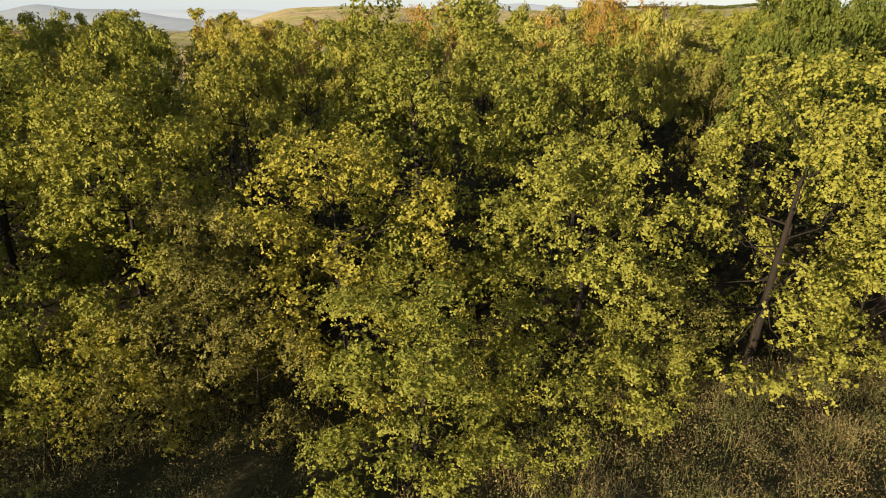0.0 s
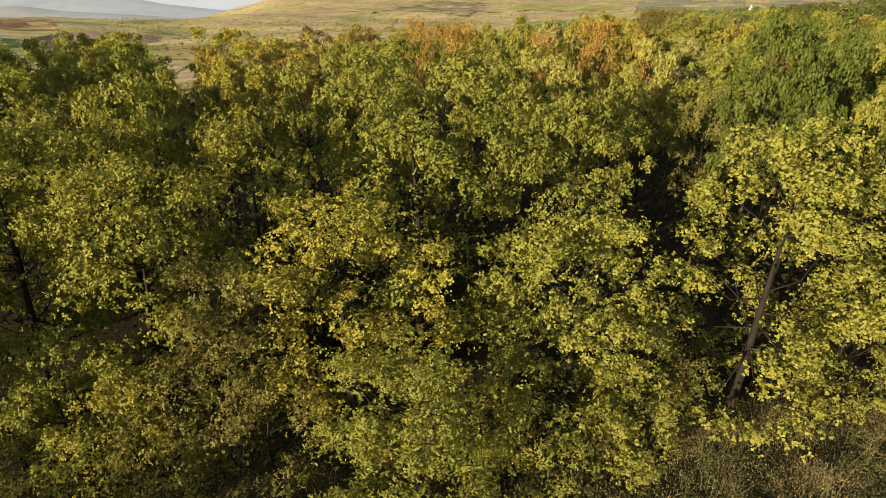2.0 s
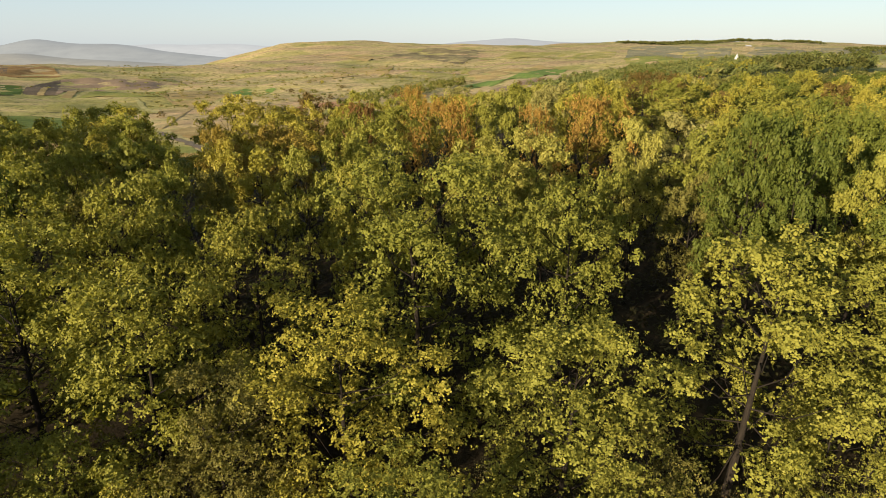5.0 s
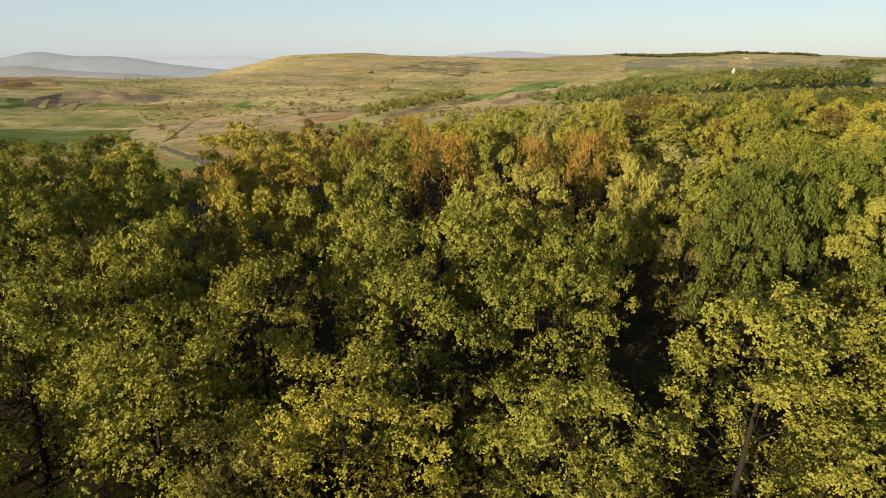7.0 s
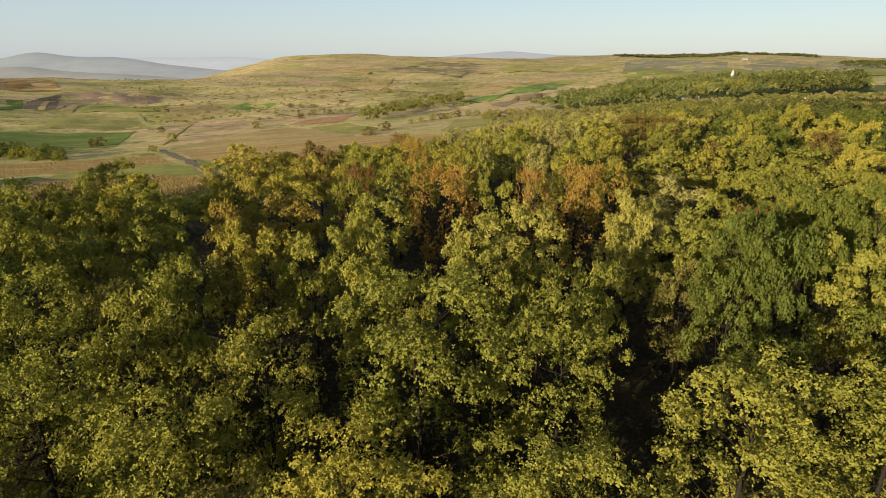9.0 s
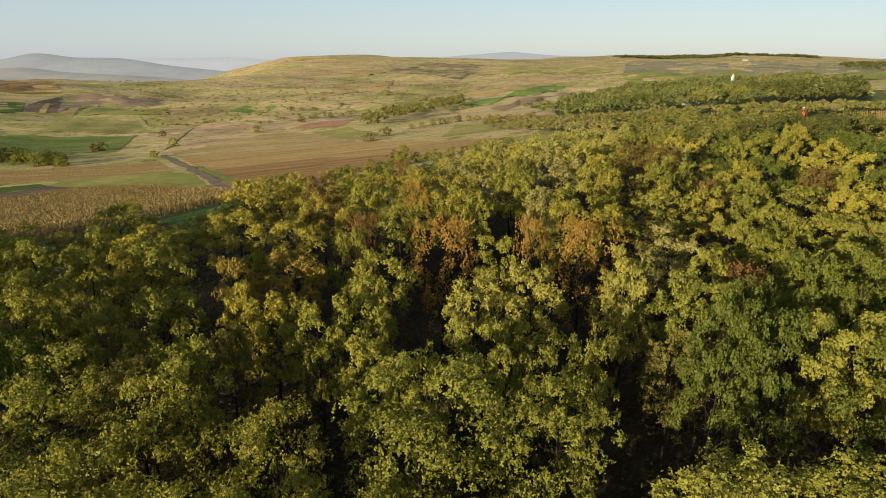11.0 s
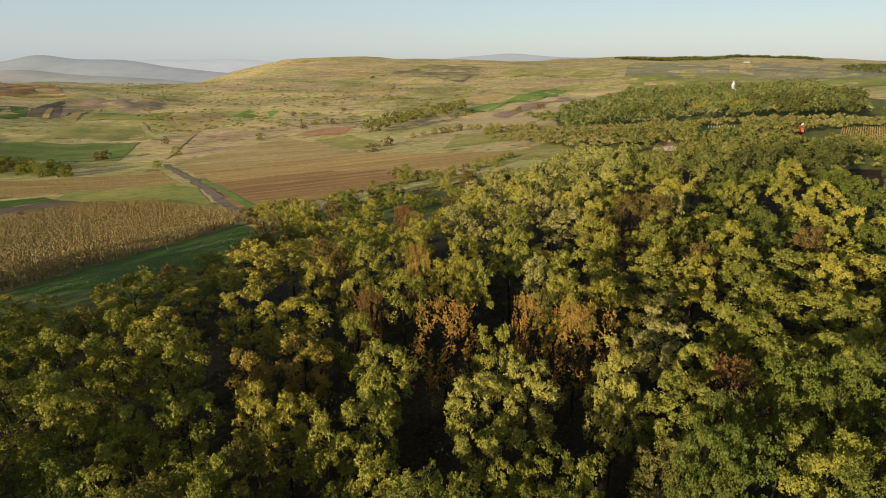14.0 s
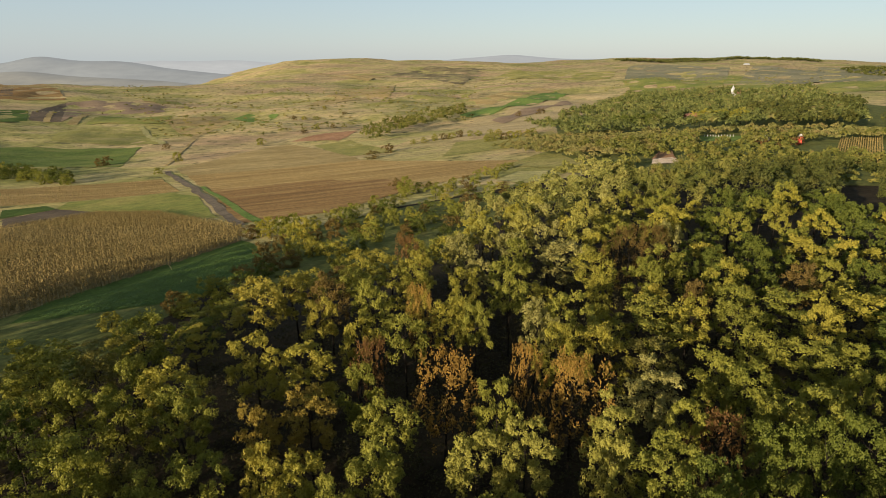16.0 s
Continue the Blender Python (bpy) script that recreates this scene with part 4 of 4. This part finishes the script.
bushes(((-288, 479), (-284, 484), (-228, 490), (-206, 411), (-280, 585), (-184, 577)), 6, 8, ["brown", "green"], 2)
bushes(((-50, 398), (-42, 431), (-184, 839), (-200, 832), (-214, 830), (-96, 1022), (-150, 879), (-190, 932), (-162, 662), (-156, 711), (-137, 715), (83, 671), (110, 690), (140, 700)), 5, 9, ["brown", "green", "oak"], 3)
bushes([(-25 + i * 7.5, 485 - abs(i - 5) * 3) for i in range(10)] + [(30 + i * 6, 430 + i * 2) for i in range(7)], 5, 7, ["yellow", "oak", "brown"], 4)
bushes(((-21, 238), (-18, 232), (-15, 220), (-11, 223), (-7, 226), (0, 213), (4, 220), (9, 230), (14, 240), (18, 253), (21, 238), (26, 262), (31, 268)), 3.6, 5.0, ["oak", "green", "brown"], 5)
for i in range(10):
    c = ("oak", "yellow", "oak", "green")[i % 4]
    plant(("far", i % 5), 156 + 2.1 * i, 372 - 3.0 * i, 11.5 + 0.7 * (i % 3), 6.4, c, WORDS[c], i * 1.7, "row of trees behind the lawn")
for i in range(7):
    plant(("far", i % 5), 114 + 2.9 * i, 394 - 4.2 * i, 12 + 0.6 * (i % 2), 6.8, "dark", "dark green tree in a row behind pale lawn", i * 2.1, "dark tree row")
for i in range(9):
    plant(("bush", i % 3), 140 + 2.1 * i, 266 - 0.7 * i, 3.2 + 0.4 * (i % 3), 3.6, "red", "red-brown bush in a clipped row", i * 1.3, "row of red bushes", "bush", "bush")
bushes(((-54, 160), (-50, 157), (-46, 156), (-42, 158), (-38, 160), (-33, 165), (-28, 174), (-23, 182), (-17, 190), (-40, 148), (-36, 140)), 5.0, 6.0, ["green", "oak"], 6)
bushes(((-43, 86), (-40, 83), (-36.5, 84), (-49, 78), (-38, 102), (-41, 99), (-36, 112), (-34, 122)), 3.4, 5, ["oak", "brown", "yellow"], 7)
bushes(((-55, 156), (-39, 132), (-37, 149), (-29, 141), (-20, 123), (-20, 149), (-14, 152), (-7, 138), (2, 147), (-4, 198), (0, 170), (11, 207), (-38, 117), (-31, 111), (-29, 122), (-22, 113), (-17, 131), (-9, 124), (7, 166), (-19, 175), (-27, 161), (15, 193)), 4.6, 5.6, ["green", "oak", "dark", "brown", "yellow"], 61)
bushes(((-16, 215),), 7.5, 6.5, ["green"], 62)
margin = []
rm = random.Random(77)
for _ in range(900):
    x, y = rm.uniform(-42, 40), rm.uniform(84, 205)
    lim = float(np.interp(y, (60, 66, 72, 79, 86, 96, 139, 150, 163, 175, 205), (-30, -26, -21, -15, -8, 1, 8, 25, 43, 60, 60)))
    if -46 + (y - 84) * 0.22 < x < lim - 3 and x > (y - 190) * 1.2 - 10 and all((x - p) ** 2 + (y - r) ** 2 > 30 for p, r in margin) and len(margin) < 46:
        margin.append((x, y))
bushes(margin, 3.0, 4.6, ["green", "oak", "dark", "brown", "oak"], 63)
far_spots = []
rb = random.Random(9)
for _ in range(520):
    t = rb.random() ** 1.2
    far_spots.append((rb.uniform(-700, 60) * (0.5 + t), 700 + 1100 * t))
for x0, y0, x1, y1, n in ((-330, 800, -180, 1000, 12), (-220, 690, -60, 760, 10), (-420, 1050, -200, 1300, 14), (-150, 1250, 80, 1400, 14), (-520, 1300, -250, 1600, 14), (0, 1500, 300, 1650, 14), (-700, 1000, -500, 1150, 9), (300, 1200, 560, 1500, 14), (420, 980, 700, 1120, 16), (640, 1120, 900, 1700, 20), (450, 1300, 820, 1480, 18), (860, 2000, 1300, 2100, 22), (900, 1500, 1300, 1560, 20), (700, 900, 1000, 1150, 14)):
    for i in range(n):
        f = i / n
        far_spots.append((x0 + (x1 - x0) * f + rb.uniform(-8, 8), y0 + (y1 - y0) * f + 40 * math.sin(f * 5 + x0) + rb.uniform(-10, 10)))
woodland("far_bushes", [(x, y, rb.choice((3.5, 4.5, 6, 8, 11))) for x, y in far_spots], 44, 26, 1.5, M_SCRUB, "scattered dark thorn bushes on far slopes", 2.6, 4.5)


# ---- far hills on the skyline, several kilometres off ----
def hill_material(name, tone, haze_glow):
    """Land several kilometres off; its grey tone and even glow stand in for haze."""
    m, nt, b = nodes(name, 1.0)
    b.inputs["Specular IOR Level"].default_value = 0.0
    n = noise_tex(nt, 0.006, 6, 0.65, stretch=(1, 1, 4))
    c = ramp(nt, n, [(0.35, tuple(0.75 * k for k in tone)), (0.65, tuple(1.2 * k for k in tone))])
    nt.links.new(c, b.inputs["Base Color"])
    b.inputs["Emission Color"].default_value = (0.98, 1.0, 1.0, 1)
    b.inputs["Emission Strength"].default_value = haze_glow
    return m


def hill_range(name, y, x0, x1, base, humps, label, mat):
    """A distant rounded ridge with a gently falling near slope."""
    n = 120
    verts, faces = [], []
    for i in range(n + 1):
        x = x0 + (x1 - x0) * i / n
        h = sum(a * math.exp(-((x - c) / w) ** 2) for a, c, w in humps)
        h += 5 * noise.noise(Vector((x * 0.004, y, 0))) * min(1, h / 20)
        for f, d in ((0.0, -700), (0.45, -330), (0.85, -110), (1.0, 0), (0.7, 160), (0.0, 380)):
            verts.append((x, y + d, base + f * h - 12 * (1 - f)))
    for i in range(n):
        for j in range(5):
            k = i * 6 + j
            faces.append((k, k + 6, k + 7, k + 1))
    tagged(new(name, mesh_of(name, verts, faces, [mat], True)), label, "hills", kind="structure")


hill_range("backdrop_hills_west", 2750, -3600, -700, -150, ((118, -2300, 1500), (14, -1900, 160), (12, -1350, 200)), "brownish slopes across the valley with painted haze", hill_material("haze_glow_slopes", (0.115, 0.106, 0.080), 0.070))
hill_range("backdrop_hills_far_west", 3500, -4000, -800, -150, ((146, -2500, 1900), (42, -2345, 170), (34, -1900, 320)), "blue-grey hills on the horizon with painted haze", hill_material("haze_glow_far_hills", (0.068, 0.072, 0.068), 0.105))
hill_range("backdrop_hills_valley_end", 4500, -4200, -300, -150, ((166, -1900, 2200), (8, -1500, 200)), "land at the end of the valley, pale with painted haze", hill_material("haze_glow_valley_end", (0.050, 0.052, 0.052), 0.180))
hill_range("backdrop_hills_north", 4400, -900, 3600, -40, ((52, -50, 330), (78, 430, 330), (58, 1000, 500), (52, 2000, 900)), "pale ridge on the horizon with painted haze", hill_material("haze_glow_ridge", (0.060, 0.062, 0.062), 0.150))


# ---- tall weeds and dry grass in front of the wood ----
def weed_material(name, stops):
    m, nt, b = nodes(name, 0.8)
    ge = nt.nodes.new("ShaderNodeNewGeometry")
    spot = noise_tex(nt, 0.5, 3, 0.6)
    ad = nt.nodes.new("ShaderNodeMath")
    ad.operation = "MULTIPLY_ADD"
    ad.inputs[1].default_value = 0.45
    nt.links.new(ge.outputs["Random Per Island"], ad.inputs[0])
    sc = nt.nodes.new("ShaderNodeMath")
    sc.operation = "MULTIPLY_ADD"
    sc.inputs[1].default_value, sc.inputs[2].default_value = 1.1, -0.3
    nt.links.new(spot, sc.inputs[0])
    nt.links.new(sc.outputs[0], ad.inputs[2])
    nt.links.new(ramp(nt, ad.outputs[0], stops), b.inputs["Base Color"])
    return m


M_WEED = weed_material("weeds", [(0.0, (0.026, 0.032, 0.008)), (0.35, (0.060, 0.060, 0.014)), (0.6, (0.090, 0.070, 0.022)), (0.8, (0.130, 0.084, 0.032)), (1.0, (0.24, 0.18, 0.07))])
M_STRAW = weed_material("dry_grass", [(0.0, (0.09, 0.075, 0.026)), (0.5, (0.15, 0.115, 0.045)), (1.0, (0.22, 0.17, 0.075))])
M_CORN = weed_material("dry_maize", [(0.0, (0.045, 0.041, 0.012)), (0.35, (0.105, 0.078, 0.022)), (0.7, (0.165, 0.116, 0.036)), (1.0, (0.225, 0.160, 0.058))])


def blades(roots, heights, lean, width, r):
    """Upright tapering blades: (n, 4, 3)."""
    n = len(roots)
    a = r.uniform(0, 6.283, n)
    side = np.stack([np.cos(a), np.sin(a), np.zeros(n)], 1) * width
    tip = roots + np.stack([r.normal(0, lean, n), r.normal(0, lean, n), np.ones(n)], 1) * heights[:, None]
    return np.stack([roots - side * 0.5, roots + side * 0.5, tip + side * 0.15, tip - side * 0.15], 1)


def build_weeds():
    """Herbs in close clumps of uneven height, low leafy ones between, straw tussocks on the sunny side."""
    r = np.random.default_rng(21)
    m, per, k = 1300, 18, 9
    cx, cy = r.uniform(1, 17, m), r.uniform(9.3, 16.5, m)
    cx[::3], cy[::3] = r.uniform(-14, 18, len(cx[::3])), r.uniform(8.3, 18, len(cx[::3]))
    cx[1::6], cy[1::6] = r.uniform(-18, -3, len(cx[1::6])), r.uniform(7.5, 13, len(cx[1::6]))
    tall = (0.25 + 0.95 * r.random(m) ** 2) * (0.7 + 0.55 * np.sin(cx * 1.7 + 2) * np.sin(cy * 2.1))
    x, y = np.repeat(cx, per) + r.normal(0, 0.2, m * per), np.repeat(cy, per) + r.normal(0, 0.22, m * per)
    h = np.repeat(tall, per) * r.uniform(0.5, 1.1, m * per)
    n = len(x)
    root = np.stack([x, y, ground(x, y)], 1)
    stems = blades(root, h, 0.22, 0.014, r)
    f = r.uniform(0.15, 1.05, (n, k, 1))
    pos = root[:, None] + np.concatenate([r.normal(0, 0.10, (n, k, 2)), f * h[:, None, None]], 2)
    lv = leaf_cloud(r, pos.reshape(-1, 3), np.tile((0, 0, 0.4), (n * k, 1)), 1, 0.03, 0.062, 0.1, False)
    n2 = 2600
    x2, y2 = r.uniform(-26, 26, n2), r.uniform(-14, 9, n2)
    stems = np.concatenate([stems, blades(np.stack([x2, y2, ground(x2, y2)], 1), r.uniform(0.3, 0.9, n2), 0.25, 0.06, r)])
    ob = new("tall_weeds", quads_mesh("tall_weeds", np.concatenate([stems, lv]), M_WEED))
    tagged(ob, "tall brown and olive weeds before the wood", "weeds", kind="stuff")
    m, b = 200, 70
    cx, cy = r.uniform(-1, 19, m), r.uniform(8.3, 16, m)
    keep = (np.sin(cx * 0.9) + np.sin(cy * 1.7 + cx * 0.4) > 0.0) & (cx > 2)
    cx, cy = cx[keep], cy[keep]
    px, py = np.repeat(cx, b) + r.normal(0, 0.15, len(cx) * b), np.repeat(cy, b) + r.normal(0, 0.15, len(cx) * b)
    g = blades(np.stack([px, py, ground(px, py)], 1), np.repeat(r.uniform(0.35, 0.8, len(cx)), b) * r.uniform(0.5, 1.1, len(px)), 0.55, 0.008, r)
    ob = new("dry_grass", quads_mesh("dry_grass", g, M_STRAW))
    tagged(ob, "pale dry grass tussocks among the weeds", "grass", kind="stuff")


build_weeds()


# ---- standing maize ----
def build_maize(name, corners, row, step, label, seed, tall=2.1):
    r = np.random.default_rng(seed)
    a, b, c, d = (np.array(p, float) for p in corners)
    nu, nv = int(np.linalg.norm(b - a) / step), int(np.linalg.norm(d - a) / row)
    u, v = np.meshgrid(np.arange(nu) / nu, np.arange(nv) / nv, indexing="ij")
    u, v = (u + r.normal(0, 0.25 / nu, u.shape)).ravel(), (v + r.normal(0, 0.10 / nv, v.shape)).ravel()
    p = ((a[None] * (1 - u)[:, None] + b * u[:, None]) * (1 - v)[:, None] + (d[None] * (1 - u)[:, None] + c * u[:, None]) * v[:, None])
    p = p[r.random(len(p)) < 0.93]
    n = len(p)
    root = np.stack([p[:, 0], p[:, 1], ground(p[:, 0], p[:, 1]) + 0.1], 1)
    h = tall * r.uniform(0.75, 1.1, n)
    stalk = blades(root, h, 0.05, 0.10, r)
    k = 3
    rr = np.repeat(root, k, 0)
    rr[:, 2] += np.repeat(h, k) * r.uniform(0.3, 0.95, n * k)
    lv = leaf_cloud(r, rr, np.tile((0, 0, 0.2), (n * k, 1)), 1, 0.10, 0.42, -0.1)
    ob = new(name, quads_mesh(name, np.concatenate([stalk, lv]), M_CORN))
    tagged(ob, label, "maize", kind="stuff")


build_maize("maize", ((-84, 73), (-57, 155), (-160, 195), (-170, 118)), 0.85, 0.58, "dry yellow standing maize in rows", 31)
build_maize("maize", ((-60, 158), (-66, 181), (-188, 236), (-166, 194)), 1.0, 0.7, "dry yellow standing maize in rows", 32)
build_maize("maize", ((-68, 183), (-124, 242), (-160, 258), (-186, 236)), 1.5, 1.1, "dry yellow standing maize in rows", 35)
build_maize("maize", ((-239, 301), (-150, 322), (-190, 384), (-286, 364)), 2.2, 1.8, "second stand of dry yellow maize", 33, 1.1)
build_maize("maize", ((131, 196), (182, 271), (204, 274), (150, 198)), 1.0, 0.9, "dry maize beside the far wood", 34, 1.6)


# ---- buildings and small works far off ----
def box(bm, x0, x1, y0, y1, z0, z1):
    vs = [bm.verts.new((x, y, z)) for z in (z0, z1) for x, y in ((x0, y0), (x1, y0), (x1, y1), (x0, y1))]
    for f in ((3, 2, 1, 0), (4, 5, 6, 7), (0, 1, 5, 4), (1, 2, 6, 5), (2, 3, 7, 6), (3, 0, 4, 7)):
        bm.faces.new([vs[i] for i in f])


def gable(bm, x0, x1, y0, y1, z0, z1, over=0.4, thick=0.18):
    """A pitched roof with eaves, ridge along x."""
    ym = (y0 + y1) / 2
    prof = [(y0 - over, z0 - 0.1), (ym, z1), (y1 + over, z0 - 0.1), (y1 + over, z0 - 0.1 + thick), (ym, z1 + thick), (y0 - over, z0 - 0.1 + thick)]
    a = [bm.verts.new((x0 - over, y, z)) for y, z in prof]
    b = [bm.verts.new((x1 + over, y, z)) for y, z in prof]
    n = len(prof)
    for i in range(n):
        bm.faces.new([a[i], a[(i + 1) % n], b[(i + 1) % n], b[i]])
    bm.faces.new([a[0], a[5], a[4], a[1]]), bm.faces.new([a[1], a[4], a[3], a[2]])
    bm.faces.new([b[1], b[4], b[5], b[0]]), bm.faces.new([b[2], b[3], b[4], b[1]])


def spire(bm, cx, cy, half, z0, z1):
    base = [bm.verts.new((cx + sx * half, cy + sy * half, z0)) for sx, sy in ((-1, -1), (1, -1), (1, 1), (-1, 1))]
    tip = bm.verts.new((cx, cy, z1))
    for i in range(4):
        bm.faces.new([base[i], base[(i + 1) % 4], tip])
    bm.faces.new(base[::-1])


def part(name, build, mat, parent, label=""):
    bm = bmesh.new()
    build(bm)
    bmesh.ops.recalc_face_normals(bm, faces=bm.faces)
    me = bpy.data.meshes.new(name)
    bm.to_mesh(me)
    bm.free()
    me.materials.append(mat)
    ob = new(name, me)
    ob.parent = parent
    return tagged(ob, label) if label else ob


def plain(name, a, b, scale=1.5, rough=0.85):
    m, nt, bs = nodes(name, rough)
    nt.links.new(ramp(nt, noise_tex(nt, scale, 5, 0.65), [(0.3, a), (0.7, b)]), bs.inputs["Base Color"])
    return m


M_WHITEWASH = plain("whitewash", (0.28, 0.27, 0.25), (0.36, 0.35, 0.33))
M_TILE = plain("clay_tiles", (0.20, 0.085, 0.055), (0.30, 0.14, 0.09), 3.0)
M_METALROOF = plain("grey_sheet_roof", (0.24, 0.24, 0.24), (0.33, 0.33, 0.33), 0.8, 0.5)
M_REDPAINT = plain("red_paint", (0.42, 0.05, 0.03), (0.52, 0.08, 0.05))
M_WINDOW = plain("dark_glass", (0.02, 0.025, 0.03), (0.04, 0.045, 0.05), 1.0, 0.2)


def house(name, x, y, wx, wy, wall_h, roof_h, turn, roof_mat, label, windows=3):
    root = new(name)
    root.location, root.rotation_euler = (x, y, gz(x, y) - 0.2), (0, 0, turn)
    part("wall", lambda bm: (box(bm, -wx / 2, wx / 2, -wy / 2, wy / 2, 0, wall_h)), M_WHITEWASH, root)
    part("roof", lambda bm: gable(bm, -wx / 2, wx / 2, -wy / 2, wy / 2, wall_h, wall_h + roof_h), roof_mat, root)
    for i in range(windows):
        cx = -wx / 2 + wx * (i + 1) / (windows + 1)
        part("window", lambda bm: box(bm, cx - 0.5, cx + 0.5, -wy / 2 - 0.06, -wy / 2 + 0.05, 1.0, 2.3), M_WINDOW, root)
    return tagged(root, label, "house", "far buildings")


house("house", 178, 432, 10, 7, 3.4, 3.0, 0.25, M_TILE, "white house with red-brown tiled roof among trees")
house("shed", 155, 286, 3.6, 2.8, 1.9, 0.9, 0.2, M_METALROOF, "low white shed with grey roof among trees", 1)
house("house", 1321, 2688, 26, 10, 4, 4, 0.3, M_METALROOF, "distant white farm building on the plateau", 6)


def church(x, y):
    root = new("church")
    root.location, root.rotation_euler = (x, y, gz(x, y) - 0.2), (0, 0, 0.35)
    part("tower", lambda bm: (box(bm, -1.4, 1.4, -1.4, 1.4, 0, 10.0)), M_WHITEWASH, root)
    part("cornice", lambda bm: box(bm, -1.6, 1.6, -1.6, 1.6, 10.0, 10.3), M_WHITEWASH, root)
    part("spire", lambda bm: spire(bm, 0, 0, 1.45, 10.3, 15.0), M_METALROOF, root, "pale grey metal spire")
    part("nave", lambda bm: box(bm, 1.4, 12, -3.4, 3.4, 0, 5.5), M_WHITEWASH, root)
    part("roof", lambda bm: gable(bm, 1.9, 12, -3.4, 3.4, 5.5, 9.0), M_TILE, root)
    for z in (3.0, 8.0):
        part("window", lambda bm: box(bm, -0.4, 0.4, -1.46, -1.3, z, z + 1.5), M_WINDOW, root)
    tagged(root, "white church with pointed tower behind the wood", "church")


church(316, 664)


def red_marker(x, y):
    root = new("roadside_shrine")
    root.location = (x, y, gz(x, y) - 0.1)
    part("plinth", lambda bm: box(bm, -0.85, 0.85, -0.7, 0.7, 0, 0.4), M_WHITEWASH, root)
    part("panel", lambda bm: box(bm, -0.7, 0.7, -0.55, 0.55, 0.4, 3.6), M_REDPAINT, root, "red painted body")
    part("cap", lambda bm: spire(bm, 0, 0, 0.95, 3.6, 5.0), M_WHITEWASH, root, "white pointed cap")
    tagged(root, "small red shrine with white pointed cap", "shrine")


red_marker(158, 262)
for i in range(11):
    px, py = 142.2 + 0.97 * i, 323.2 - 1.2 * i
    post = new("white_post")
    post.location = (px, py, gz(px, py) - 0.1)
    part("shaft", lambda bm: box(bm, -0.11, 0.11, -0.11, 0.11, 0, 1.35), M_WHITEWASH, post)
    part("cap", lambda bm: spire(bm, 0, 0, 0.17, 1.35, 1.6), M_WHITEWASH, post)
    tagged(post, "white post in a row beside green lawn", "post", "row of white posts")


# ---- low leafy crop on the green strip ----
def build_crop():
    r = np.random.default_rng(41)
    u, v = r.random(16000), r.random(16000)
    a, b, c, d = (np.array(p, float) for p in ((-70, 90), (-54, 148), (-37, 117), (-45, 93)))
    p = (a * (1 - u)[:, None] + b * u[:, None]) * (1 - v)[:, None] + (d * (1 - u)[:, None] + c * u[:, None]) * v[:, None]
    root = np.stack([p[:, 0], p[:, 1], ground(p[:, 0], p[:, 1]) + r.uniform(0.10, 0.28, len(p))], 1)
    q = leaf_cloud(r, root, np.tile((0, 0, 0.3), (len(root), 1)), 3, 0.22, 0.22, 1.6, True)
    tagged(new("leafy_crop", quads_mesh("leafy_crop", q, M_LEAFCROP)), "low bright green leafy crop beside the maize", "crop", kind="stuff")


M_LEAFCROP = weed_material("leafy_crop", [(0.0, (0.041, 0.076, 0.011)), (0.5, (0.054, 0.095, 0.014)), (1.0, (0.074, 0.113, 0.020))])
build_crop()
